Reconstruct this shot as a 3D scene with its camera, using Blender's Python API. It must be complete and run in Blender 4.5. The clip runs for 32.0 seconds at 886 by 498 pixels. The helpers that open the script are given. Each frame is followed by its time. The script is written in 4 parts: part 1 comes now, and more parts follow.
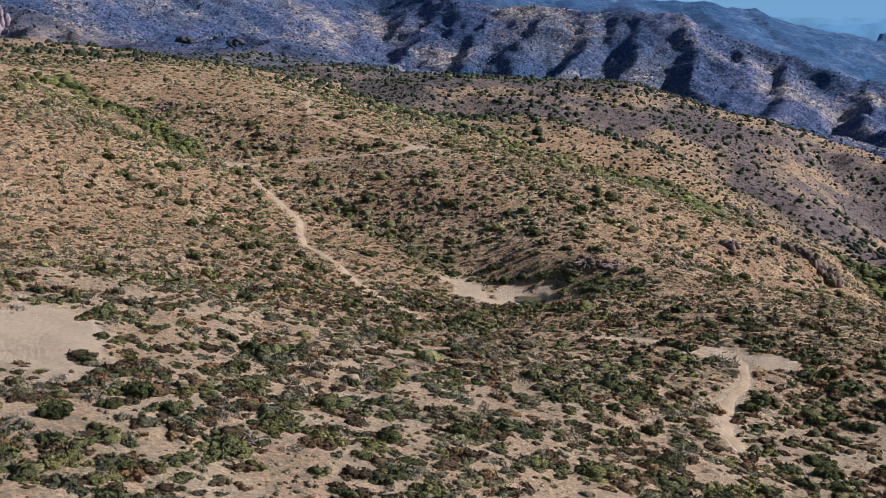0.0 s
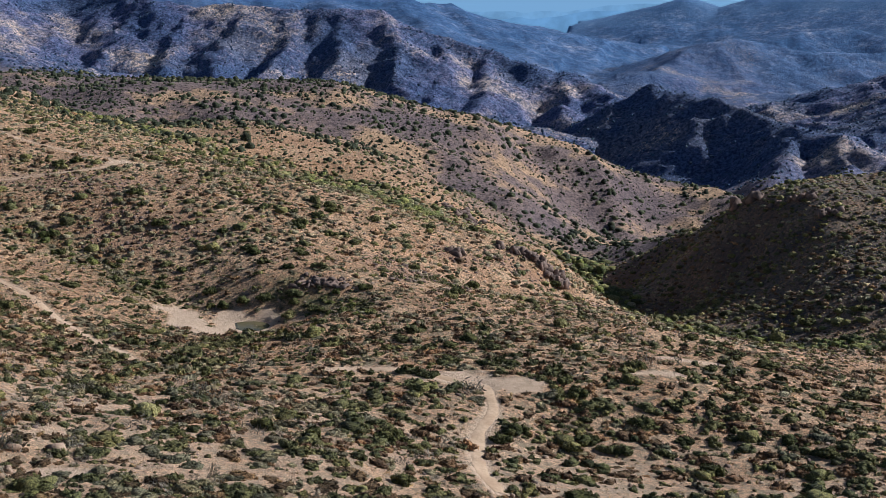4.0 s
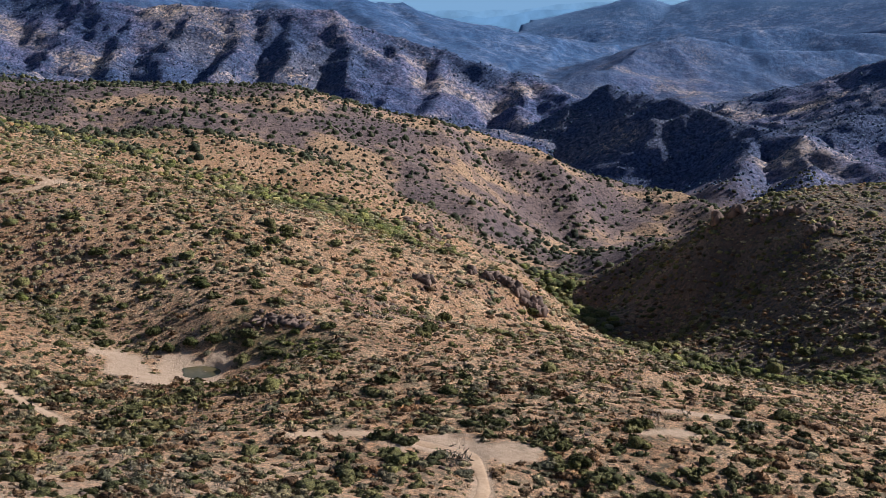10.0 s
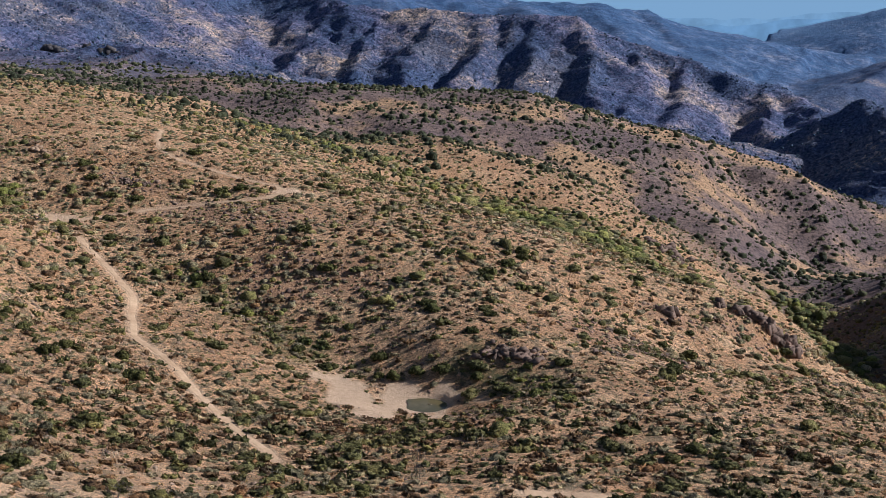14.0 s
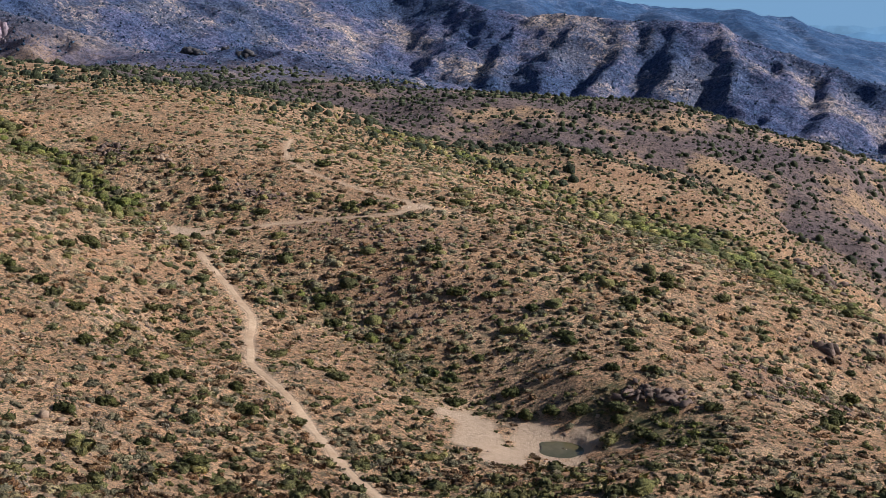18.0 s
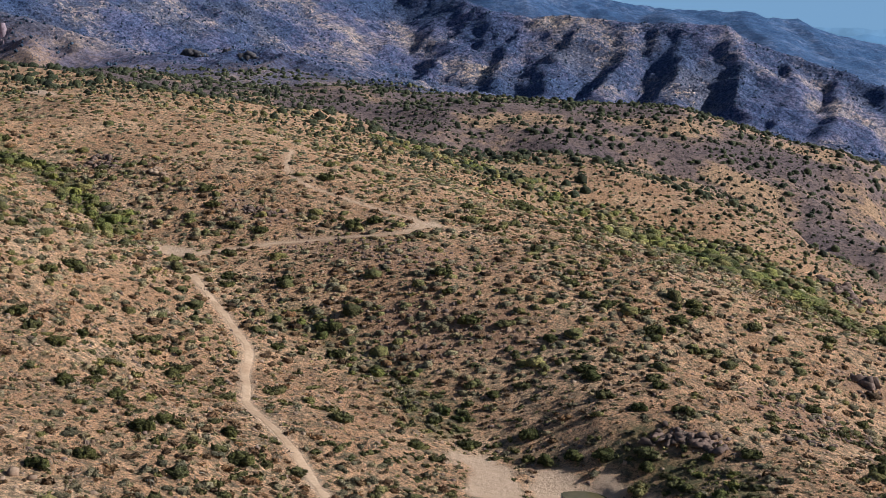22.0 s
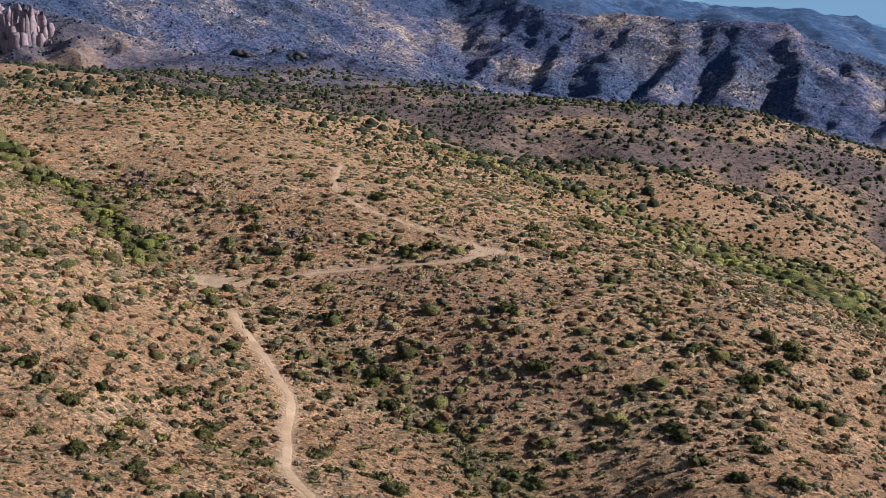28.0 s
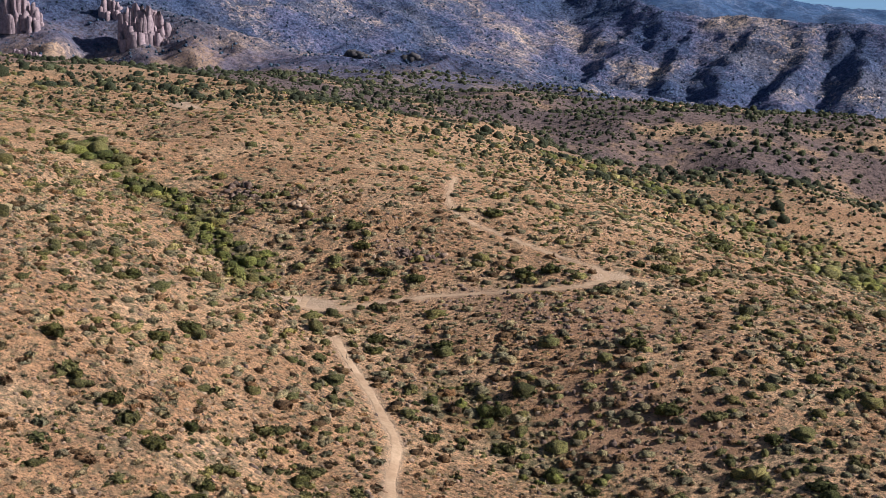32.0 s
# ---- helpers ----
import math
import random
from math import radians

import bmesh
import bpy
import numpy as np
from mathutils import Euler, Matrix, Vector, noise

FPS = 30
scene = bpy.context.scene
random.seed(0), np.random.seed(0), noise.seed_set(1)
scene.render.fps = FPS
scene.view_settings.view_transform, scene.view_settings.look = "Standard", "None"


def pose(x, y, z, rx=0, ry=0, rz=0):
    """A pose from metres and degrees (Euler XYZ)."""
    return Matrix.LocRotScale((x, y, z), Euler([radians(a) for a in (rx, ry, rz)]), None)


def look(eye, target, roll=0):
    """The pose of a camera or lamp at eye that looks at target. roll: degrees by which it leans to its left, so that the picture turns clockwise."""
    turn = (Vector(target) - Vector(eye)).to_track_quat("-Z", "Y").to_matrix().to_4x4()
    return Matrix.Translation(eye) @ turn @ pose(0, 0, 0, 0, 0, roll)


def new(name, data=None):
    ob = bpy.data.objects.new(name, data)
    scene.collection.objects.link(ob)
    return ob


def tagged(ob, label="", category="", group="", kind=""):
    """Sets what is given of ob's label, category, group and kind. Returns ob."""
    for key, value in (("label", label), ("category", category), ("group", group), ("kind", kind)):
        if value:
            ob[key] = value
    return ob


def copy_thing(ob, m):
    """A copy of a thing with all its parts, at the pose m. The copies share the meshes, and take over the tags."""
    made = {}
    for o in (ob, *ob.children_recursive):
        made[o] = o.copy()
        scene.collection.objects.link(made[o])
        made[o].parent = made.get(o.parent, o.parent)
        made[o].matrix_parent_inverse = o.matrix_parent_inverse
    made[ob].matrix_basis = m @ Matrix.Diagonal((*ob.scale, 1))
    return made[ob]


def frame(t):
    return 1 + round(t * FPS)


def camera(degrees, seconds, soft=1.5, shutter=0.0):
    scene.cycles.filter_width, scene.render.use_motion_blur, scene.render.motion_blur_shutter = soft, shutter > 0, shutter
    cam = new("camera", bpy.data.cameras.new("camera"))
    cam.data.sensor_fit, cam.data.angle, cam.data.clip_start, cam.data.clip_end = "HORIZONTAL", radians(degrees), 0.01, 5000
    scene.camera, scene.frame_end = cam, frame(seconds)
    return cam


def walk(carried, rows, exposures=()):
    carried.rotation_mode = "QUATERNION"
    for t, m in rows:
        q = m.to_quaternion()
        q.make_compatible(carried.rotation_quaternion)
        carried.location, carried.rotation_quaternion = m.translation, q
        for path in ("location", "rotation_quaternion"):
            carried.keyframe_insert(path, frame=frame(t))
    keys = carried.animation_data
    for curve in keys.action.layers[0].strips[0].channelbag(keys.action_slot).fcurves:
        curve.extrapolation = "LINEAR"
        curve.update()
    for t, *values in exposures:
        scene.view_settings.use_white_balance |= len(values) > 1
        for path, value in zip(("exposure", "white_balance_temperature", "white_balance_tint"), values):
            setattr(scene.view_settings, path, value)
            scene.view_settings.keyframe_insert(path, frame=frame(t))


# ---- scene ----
# The flight: seconds, place in metres, heading (clockwise from +y), pitch and roll in degrees.
FLIGHT = (
    (0.0, 0.00, 0.00, 70.00, -22.769, -14.080, -0.042),
    (0.5, -0.92, 1.82, 69.96, -20.197, -14.118, 0.022),
    (1.0, -1.87, 3.64, 69.93, -16.716, -14.143, 0.019),
    (1.5, -2.77, 5.48, 69.89, -16.036, -14.168, 0.011),
    (2.0, -3.64, 7.36, 69.86, -15.164, -14.181, -0.001),
    (2.5, -4.50, 9.31, 69.80, -14.092, -14.187, 0.006),
    (3.0, -5.33, 11.29, 69.70, -12.967, -14.189, 0.029),
    (3.5, -6.17, 13.29, 69.57, -11.663, -14.196, -0.009),
    (4.0, -6.93, 15.30, 69.49, -10.692, -14.200, 0.002),
    (4.5, -7.63, 17.30, 69.41, -9.941, -14.200, -0.026),
    (6.5, -10.27, 25.17, 68.94, -8.508, -14.241, -0.056),
    (7.0, -10.89, 27.12, 68.83, -8.533, -14.252, -0.031),
    (7.5, -11.49, 29.07, 68.76, -8.566, -14.249, -0.018),
    (8.0, -12.06, 31.05, 68.70, -8.591, -14.251, -0.041),
    (8.5, -12.59, 33.06, 68.66, -8.598, -14.241, -0.028),
    (9.0, -13.15, 35.07, 68.62, -8.597, -14.243, -0.034),
    (9.5, -13.67, 37.10, 68.60, -8.655, -14.229, -0.065),
    (10.0, -14.24, 39.12, 68.57, -8.708, -14.249, -0.052),
    (10.5, -14.83, 41.15, 68.52, -9.293, -14.229, -0.072),
    (11.0, -15.41, 43.16, 68.47, -11.476, -14.202, -0.100),
    (11.5, -15.97, 45.12, 68.38, -13.762, -14.179, -0.089),
    (12.0, -16.52, 47.06, 68.31, -15.432, -14.161, -0.080),
    (12.5, -17.09, 49.00, 68.26, -15.917, -14.140, -0.077),
    (13.0, -17.69, 50.91, 68.18, -16.218, -14.113, -0.009),
    (13.5, -18.32, 52.80, 68.09, -16.923, -14.080, 0.021),
    (14.0, -18.97, 54.66, 68.00, -18.403, -14.034, 0.068),
    (14.5, -19.64, 56.52, 67.90, -20.013, -14.007, 0.056),
    (15.0, -20.31, 58.35, 67.79, -21.492, -13.982, 0.048),
    (15.5, -21.01, 60.16, 67.66, -22.724, -13.972, 0.018),
    (17.5, -24.01, 67.36, 67.30, -23.930, -13.854, 0.042),
    (18.0, -24.85, 69.13, 67.25, -23.929, -13.854, 0.052),
    (18.5, -25.74, 70.85, 67.21, -23.924, -13.860, 0.066),
    (19.0, -26.65, 72.55, 67.20, -23.903, -13.858, 0.047),
    (19.5, -27.58, 74.26, 67.20, -23.911, -13.860, 0.116),
    (20.0, -28.54, 75.96, 67.20, -23.926, -13.864, 0.119),
    (20.5, -29.53, 77.68, 67.19, -23.940, -13.846, 0.172),
    (21.0, -30.51, 79.40, 67.15, -23.968, -13.841, 0.219),
    (21.5, -31.47, 81.13, 67.09, -23.980, -13.830, 0.203),
    (22.0, -32.43, 82.88, 67.07, -24.014, -13.833, 0.214),
    (22.5, -33.39, 84.61, 67.05, -24.036, -13.831, 0.196),
    (23.0, -34.35, 86.30, 67.02, -24.053, -13.854, 0.185),
    (23.5, -35.33, 87.96, 67.01, -24.071, -13.865, 0.177),
    (24.0, -36.29, 89.65, 67.02, -24.103, -13.872, 0.225),
    (24.5, -37.25, 91.36, 67.00, -24.136, -13.880, 0.161),
    (26.5, -40.93, 98.21, 66.74, -25.651, -13.953, -0.059),
    (27.0, -41.91, 99.92, 66.67, -25.872, -13.949, -0.056),
    (27.5, -42.91, 101.65, 66.62, -25.896, -13.958, -0.080),
    (28.0, -43.91, 103.37, 66.53, -26.104, -13.953, -0.095),
    (28.5, -44.90, 105.09, 66.44, -26.529, -13.958, -0.155),
    (29.0, -45.89, 106.81, 66.37, -27.115, -13.958, -0.163),
    (29.5, -46.89, 108.51, 66.31, -27.801, -13.956, -0.186),
    (30.0, -47.91, 110.19, 66.25, -28.523, -13.943, -0.185),
    (30.5, -48.94, 111.88, 66.21, -29.236, -13.933, -0.179),
    (31.0, -50.00, 113.56, 66.17, -29.795, -13.938, -0.190),
    (31.5, -51.04, 115.21, 66.11, -30.309, -13.944, -0.162),
    (32.0, -52.08, 116.86, 66.05, -30.721, -13.927, -0.181),
)


def flown(x, y, z, heading, pitch, roll):
    h, p = radians(heading), radians(pitch)
    ahead = Vector((math.sin(h) * math.cos(p), math.cos(h) * math.cos(p), math.sin(p)))
    eye = Vector((x, y, z))
    return look(eye, eye + 100 * ahead, roll)


cam = camera(34.773, 32.0, soft=0.5)
walk(cam, [(t, flown(*row)) for t, *row in FLIGHT], [
    (0.0, 0.04, 5900, 6), (4.0, 0.10, 5950, 7), (9.0, 0.16, 6250, 11), (14.0, 0.08, 6350, 11), (20.0, 0.02, 6300, 9),
    (24.0, 0.02, 6300, 9), (28.0, 0.07, 6500, 11), (32.0, 0.13, 6650, 12)])

# ---------------------------------------------------------------- sky and sun
SUN_AZIMUTH, SUN_HEIGHT = 60.0, 28.0  # degrees clockwise from +y, and above the horizon
world = bpy.data.worlds.new("sky")
scene.world = world
world.use_nodes = True
sky = world.node_tree.nodes.new("ShaderNodeTexSky")
sky.sky_type, sky.sun_disc = "NISHITA", False
sky.sun_elevation, sky.sun_rotation = radians(SUN_HEIGHT), radians(SUN_AZIMUTH)
sky.altitude, sky.air_density, sky.dust_density = 1300, 1.0, 0.6
world.node_tree.links.new(sky.outputs[0], world.node_tree.nodes["Background"].inputs[0])
world.node_tree.nodes["Background"].inputs[1].default_value = 0.055
sun = new("sun", bpy.data.lights.new("sun", "SUN"))
sun.data.energy, sun.data.angle, sun.data.color = 5.0, radians(0.53), (1.0, 0.97, 0.935)
s_az, s_el = radians(SUN_AZIMUTH), radians(SUN_HEIGHT)
sun.matrix_world = look((0, 0, 0), (-math.sin(s_az) * math.cos(s_el), -math.cos(s_az) * math.cos(s_el), -math.sin(s_el)))


# ---------------------------------------------------------------- materials
class Nodes:
    """Short hand for one material's node tree."""

    def __init__(self, name, rough=0.9):
        self.material = bpy.data.materials.new(name)
        self.material.use_nodes = True
        self.tree = self.material.node_tree
        self.shader = self.tree.nodes["Principled BSDF"]
        self.shader.inputs["Roughness"].default_value = rough
        self.shader.inputs["Specular IOR Level"].default_value = 0.25

    def add(self, kind, **values):
        node = self.tree.nodes.new(kind)
        for key, value in values.items():
            node.inputs[key].default_value = value
        return node

    def link(self, a, b):
        self.tree.links.new(a, b)

    def place(self):
        return self.add("ShaderNodeNewGeometry").outputs["Position"]

    def noise(self, scale, detail=4.0, rough=0.6, at=None):
        node = self.add("ShaderNodeTexNoise", Scale=scale, Detail=detail, Roughness=rough)
        self.link(at or self.place(), node.inputs["Vector"])
        return node.outputs["Fac"]

    def scaled(self, value, factor):
        node = self.tree.nodes.new("ShaderNodeMath")
        node.operation = "MULTIPLY"
        node.inputs[1].default_value = factor
        self.link(value, node.inputs[0])
        return node.outputs[0]

    def steps(self, value, *stops):
        node = self.tree.nodes.new("ShaderNodeValToRGB")
        ramp_ = node.color_ramp
        while len(ramp_.elements) < len(stops):
            ramp_.elements.new(0.5)
        for element, (where, colour) in zip(ramp_.elements, stops):
            element.position = where
            element.color = (*colour, 1) if len(colour) == 3 else (colour[0],) * 3 + (1,)
        self.link(value, node.inputs["Fac"])
        return node.outputs["Color"]

    def mix(self, factor, a, b):
        node = self.tree.nodes.new("ShaderNodeMix")
        node.data_type = "RGBA"
        for socket, value in ((node.inputs["Factor"], factor), (node.inputs["A"], a), (node.inputs["B"], b)):
            if isinstance(value, (int, float)):
                socket.default_value = value
            elif isinstance(value, tuple):
                socket.default_value = (*value, 1)
            else:
                self.link(value, socket)
        return node.outputs["Result"]

    def tint(self, a, b, amount=1.0):
        node = self.tree.nodes.new("ShaderNodeMix")
        node.data_type, node.blend_type = "RGBA", "MULTIPLY"
        node.inputs["Factor"].default_value = amount
        self.link(a, node.inputs["A"])
        self.link(b, node.inputs["B"])
        return node.outputs["Result"]

    def share(self, name):
        node = self.tree.nodes.new("ShaderNodeAttribute")
        node.attribute_name = name
        return node.outputs["Fac"]

    def bump(self, value, strength=0.5, distance=0.1):
        node = self.add("ShaderNodeBump", Strength=strength, Distance=distance)
        self.link(value, node.inputs["Height"])
        self.link(node.outputs["Normal"], self.shader.inputs["Normal"])

    def colour(self, socket):
        if isinstance(socket, tuple):
            self.shader.inputs["Base Color"].default_value = (*socket, 1)
        else:
            self.link(socket, self.shader.inputs["Base Color"])
        return self.material


def ground_material():
    n = Nodes("desert_ground", 0.95)
    at = n.place()
    grain = n.noise(1.6, 6, 0.7, at)
    patch = n.noise(0.09, 5, 0.6, at)
    fine = n.noise(6.0, 4, 0.7, at)
    soil = n.steps(patch, (0.32, (0.49, 0.272, 0.150)), (0.5, (0.62, 0.365, 0.208)), (0.68, (0.72, 0.478, 0.295)))
    specks = n.steps(n.noise(2.3, 6, 0.8, at), (0.41, (0.16, 0.15, 0.16)), (0.48, (0.86, 0.85, 0.86)), (0.56, (1.12, 1.10, 1.08)), (0.62, (1.55, 1.54, 1.52)))
    near = n.tint(soil, specks, 1.0)
    litter = n.steps(n.noise(0.55, 6, 0.72, at), (0.42, (0.085, 0.078, 0.052)), (0.6, (0.23, 0.185, 0.115)))
    cover = n.steps(n.noise(0.75, 6, 0.75, at), (0.47, (0,)), (0.58, (1,)))
    near = n.mix(n.tint(cover, n.steps(n.share("scrub"), (0.0, (0.25,)), (1.0, (0.95,)))), near, litter)
    sand = n.steps(grain, (0.3, (0.58, 0.40, 0.275)), (0.7, (0.72, 0.525, 0.38)))
    near = n.mix(n.share("bare"), near, sand)
    grassy = n.steps(n.noise(0.8, 5, 0.7, at), (0.40, (0.060, 0.068, 0.026)), (0.60, (0.150, 0.160, 0.062)))
    near = n.mix(n.share("grassy"), near, grassy)
    # dark oak and rock ground, painted darker to deepen the hill's shade
    oak_shade = n.steps(n.noise(0.9, 6, 0.75, at), (0.40, (0.028, 0.030, 0.038)), (0.62, (0.10, 0.092, 0.092)))
    near = n.mix(n.share("oak_shade"), near, oak_shade)
    red = n.steps(grain, (0.35, (0.27, 0.145, 0.095)), (0.65, (0.46, 0.27, 0.175)))
    near = n.mix(n.share("stony"), near, red)
    # grey-brown slopes of the middle hills
    hills = n.steps(n.noise(0.02, 6, 0.65, at), (0.40, (0.165, 0.12, 0.125)), (0.51, (0.235, 0.165, 0.15)), (0.58, (0.50, 0.32, 0.195)))
    hills = n.tint(hills, n.steps(n.noise(0.6, 6, 0.85, at), (0.42, (0.22, 0.24, 0.26)), (0.51, (0.95, 0.95, 0.95)), (0.62, (1.35, 1.32, 1.28))))
    near = n.mix(n.share("hills"), near, hills)
    # rock and scrub of the ranges, with blue haze put into their base colours
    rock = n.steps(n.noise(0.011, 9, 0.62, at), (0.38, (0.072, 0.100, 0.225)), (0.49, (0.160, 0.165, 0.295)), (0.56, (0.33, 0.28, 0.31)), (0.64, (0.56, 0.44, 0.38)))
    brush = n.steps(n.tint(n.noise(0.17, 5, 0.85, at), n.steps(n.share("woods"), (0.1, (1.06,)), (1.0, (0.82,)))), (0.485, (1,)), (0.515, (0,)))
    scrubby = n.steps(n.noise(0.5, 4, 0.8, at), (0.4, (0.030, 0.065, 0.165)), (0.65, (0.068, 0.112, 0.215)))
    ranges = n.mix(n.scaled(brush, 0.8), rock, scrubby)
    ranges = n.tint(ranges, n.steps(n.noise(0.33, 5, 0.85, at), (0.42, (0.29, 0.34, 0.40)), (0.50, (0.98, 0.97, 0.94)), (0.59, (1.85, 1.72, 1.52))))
    # far plain: still more haze blue mixed into the base colours
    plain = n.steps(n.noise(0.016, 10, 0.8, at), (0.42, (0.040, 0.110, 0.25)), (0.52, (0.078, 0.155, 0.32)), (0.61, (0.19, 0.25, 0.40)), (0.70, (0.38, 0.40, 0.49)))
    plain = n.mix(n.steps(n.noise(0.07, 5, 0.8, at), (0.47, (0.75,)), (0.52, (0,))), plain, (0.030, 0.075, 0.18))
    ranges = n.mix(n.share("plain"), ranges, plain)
    # the farthest ground gets pale haze blue as its base colour
    dust_haze = n.steps(n.noise(0.006, 7, 0.65, at), (0.38, (0.085, 0.19, 0.37)), (0.62, (0.15, 0.27, 0.46)))
    ranges = n.mix(n.share("dust_haze"), ranges, dust_haze)
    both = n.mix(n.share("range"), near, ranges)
    n.bump(n.mix(n.share("range"), n.mix(0.35, grain, fine), n.scaled(n.noise(0.10, 8, 0.75, at), 7.0)), 1.0, 0.6)
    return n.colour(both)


def trail_material():
    n = Nodes("trail_dust", 0.95)
    at = n.place()
    grain = n.noise(2.2, 6, 0.7, at)
    dust_haze = n.steps(n.noise(0.25, 4, 0.6, at), (0.35, (0.50, 0.33, 0.215)), (0.65, (0.66, 0.465, 0.32)))
    n.bump(grain, 0.5, 0.08)
    return n.colour(n.tint(dust_haze, n.steps(grain, (0.3, (0.75, 0.73, 0.7)), (0.6, (1.0, 1.0, 1.0))), 0.8))


def water_material():
    n = Nodes("pond_water", 0.12)
    n.shader.inputs["Specular IOR Level"].default_value = 0.5
    n.bump(n.noise(3.0, 2), 0.05, 0.02)
    return n.colour(n.steps(n.noise(0.35, 3), (0.4, (0.105, 0.092, 0.046)), (0.65, (0.16, 0.130, 0.068))))


def leaf_material(name, dark, light, tip=None, rough=0.85):
    n = Nodes(name, rough)
    at = n.place()
    isle = n.add("ShaderNodeNewGeometry").outputs["Random Per Island"]
    own = n.add("ShaderNodeObjectInfo").outputs["Random"]
    body = n.steps(isle, (0.0, dark), (0.45, tuple(0.35 * a + 0.65 * b for a, b in zip(dark, light))), (0.85, light), (1.0, tip or light))
    wide = n.steps(n.noise(0.11, 3, 0.6, at), (0.35, (0.74, 0.80, 0.74)), (0.65, (1.2, 1.12, 1.05)))
    plant = n.steps(n.share("tone"), (0.0, (0.55, 0.56, 0.55)), (0.5, (1.0, 1.0, 1.0)), (1.0, (1.55, 1.40, 1.20)))
    leafy = n.noise(4.5, 4, 0.85, at)
    twigs = n.steps(leafy, (0.41, (0.48, 0.49, 0.48)), (0.49, (1.25, 1.25, 1.22)), (0.59, (2.1, 2.0, 1.75)))
    n.bump(leafy, 1.0, 0.5)
    return n.colour(n.tint(n.tint(n.tint(n.tint(body, wide, 0.9), plant, 0.9), twigs, 0.9), n.steps(own, (0.0, (0.8, 0.85, 0.8)), (1.0, (1.15, 1.1, 1.05))), 0.8))


def rock_material(name, dark, light):
    n = Nodes(name, 0.9)
    at = n.place()
    n.bump(n.noise(1.5, 7, 0.7, at), 0.8, 0.2)
    isle = n.add("ShaderNodeNewGeometry").outputs["Random Per Island"]
    body = n.steps(n.noise(0.5, 6, 0.65, at), (0.35, dark), (0.68, light))
    return n.colour(n.tint(body, n.steps(isle, (0.0, (0.7, 0.7, 0.72)), (1.0, (1.2, 1.15, 1.1))), 0.9))


GROUND, TRAIL, WATER = ground_material(), trail_material(), water_material()
LEAF = {
    "juniper": leaf_material("juniper_leaves", (0.050, 0.053, 0.020), (0.115, 0.118, 0.042), (0.165, 0.162, 0.062)),
    "oak": leaf_material("scrub_oak_leaves", (0.085, 0.084, 0.038), (0.190, 0.184, 0.084), (0.29, 0.272, 0.142)),
    "sage": leaf_material("grey_green_leaves", (0.135, 0.122, 0.085), (0.265, 0.240, 0.172), (0.36, 0.325, 0.245)),
    "red": leaf_material("rusty_leaves", (0.105, 0.062, 0.040), (0.215, 0.132, 0.082), (0.31, 0.20, 0.12)),
    "dead": leaf_material("dead_twigs", (0.17, 0.15, 0.145), (0.35, 0.31, 0.295), (0.44, 0.4, 0.38)),
    "grass": leaf_material("dry_grass", (0.22, 0.15, 0.075), (0.42, 0.3, 0.15), (0.54, 0.41, 0.22)),
    "lush": leaf_material("lush_leaves", (0.075, 0.088, 0.030), (0.165, 0.185, 0.062), (0.24, 0.25, 0.10)),
    "far": leaf_material("far_juniper_leaves", (0.028, 0.036, 0.026), (0.066, 0.078, 0.050), (0.10, 0.108, 0.068)),
}
LEAF["herb"] = leaf_material("herb_leaves", (0.095, 0.084, 0.050), (0.20, 0.175, 0.10), (0.30, 0.26, 0.16))
# blue haze of the distance is mixed into these leaf colours
LEAF["range"] = leaf_material("hazed_conifer_leaves", (0.024, 0.055, 0.135), (0.050, 0.090, 0.175), (0.075, 0.115, 0.20))
DARK_ROCK = rock_material("dark_rock", (0.045, 0.048, 0.062), (0.15, 0.135, 0.14))
BARK = rock_material("grey_bark", (0.07, 0.05, 0.038), (0.18, 0.14, 0.11))
ROCK = rock_material("tan_granite", (0.26, 0.17, 0.12), (0.50, 0.37, 0.27))
RED_ROCK = rock_material("reddish_rock", (0.10, 0.074, 0.066), (0.29, 0.20, 0.165))
CLIFF_ROCK = rock_material("pale_cliff_rock", (0.23, 0.18, 0.225), (0.46, 0.365, 0.405))

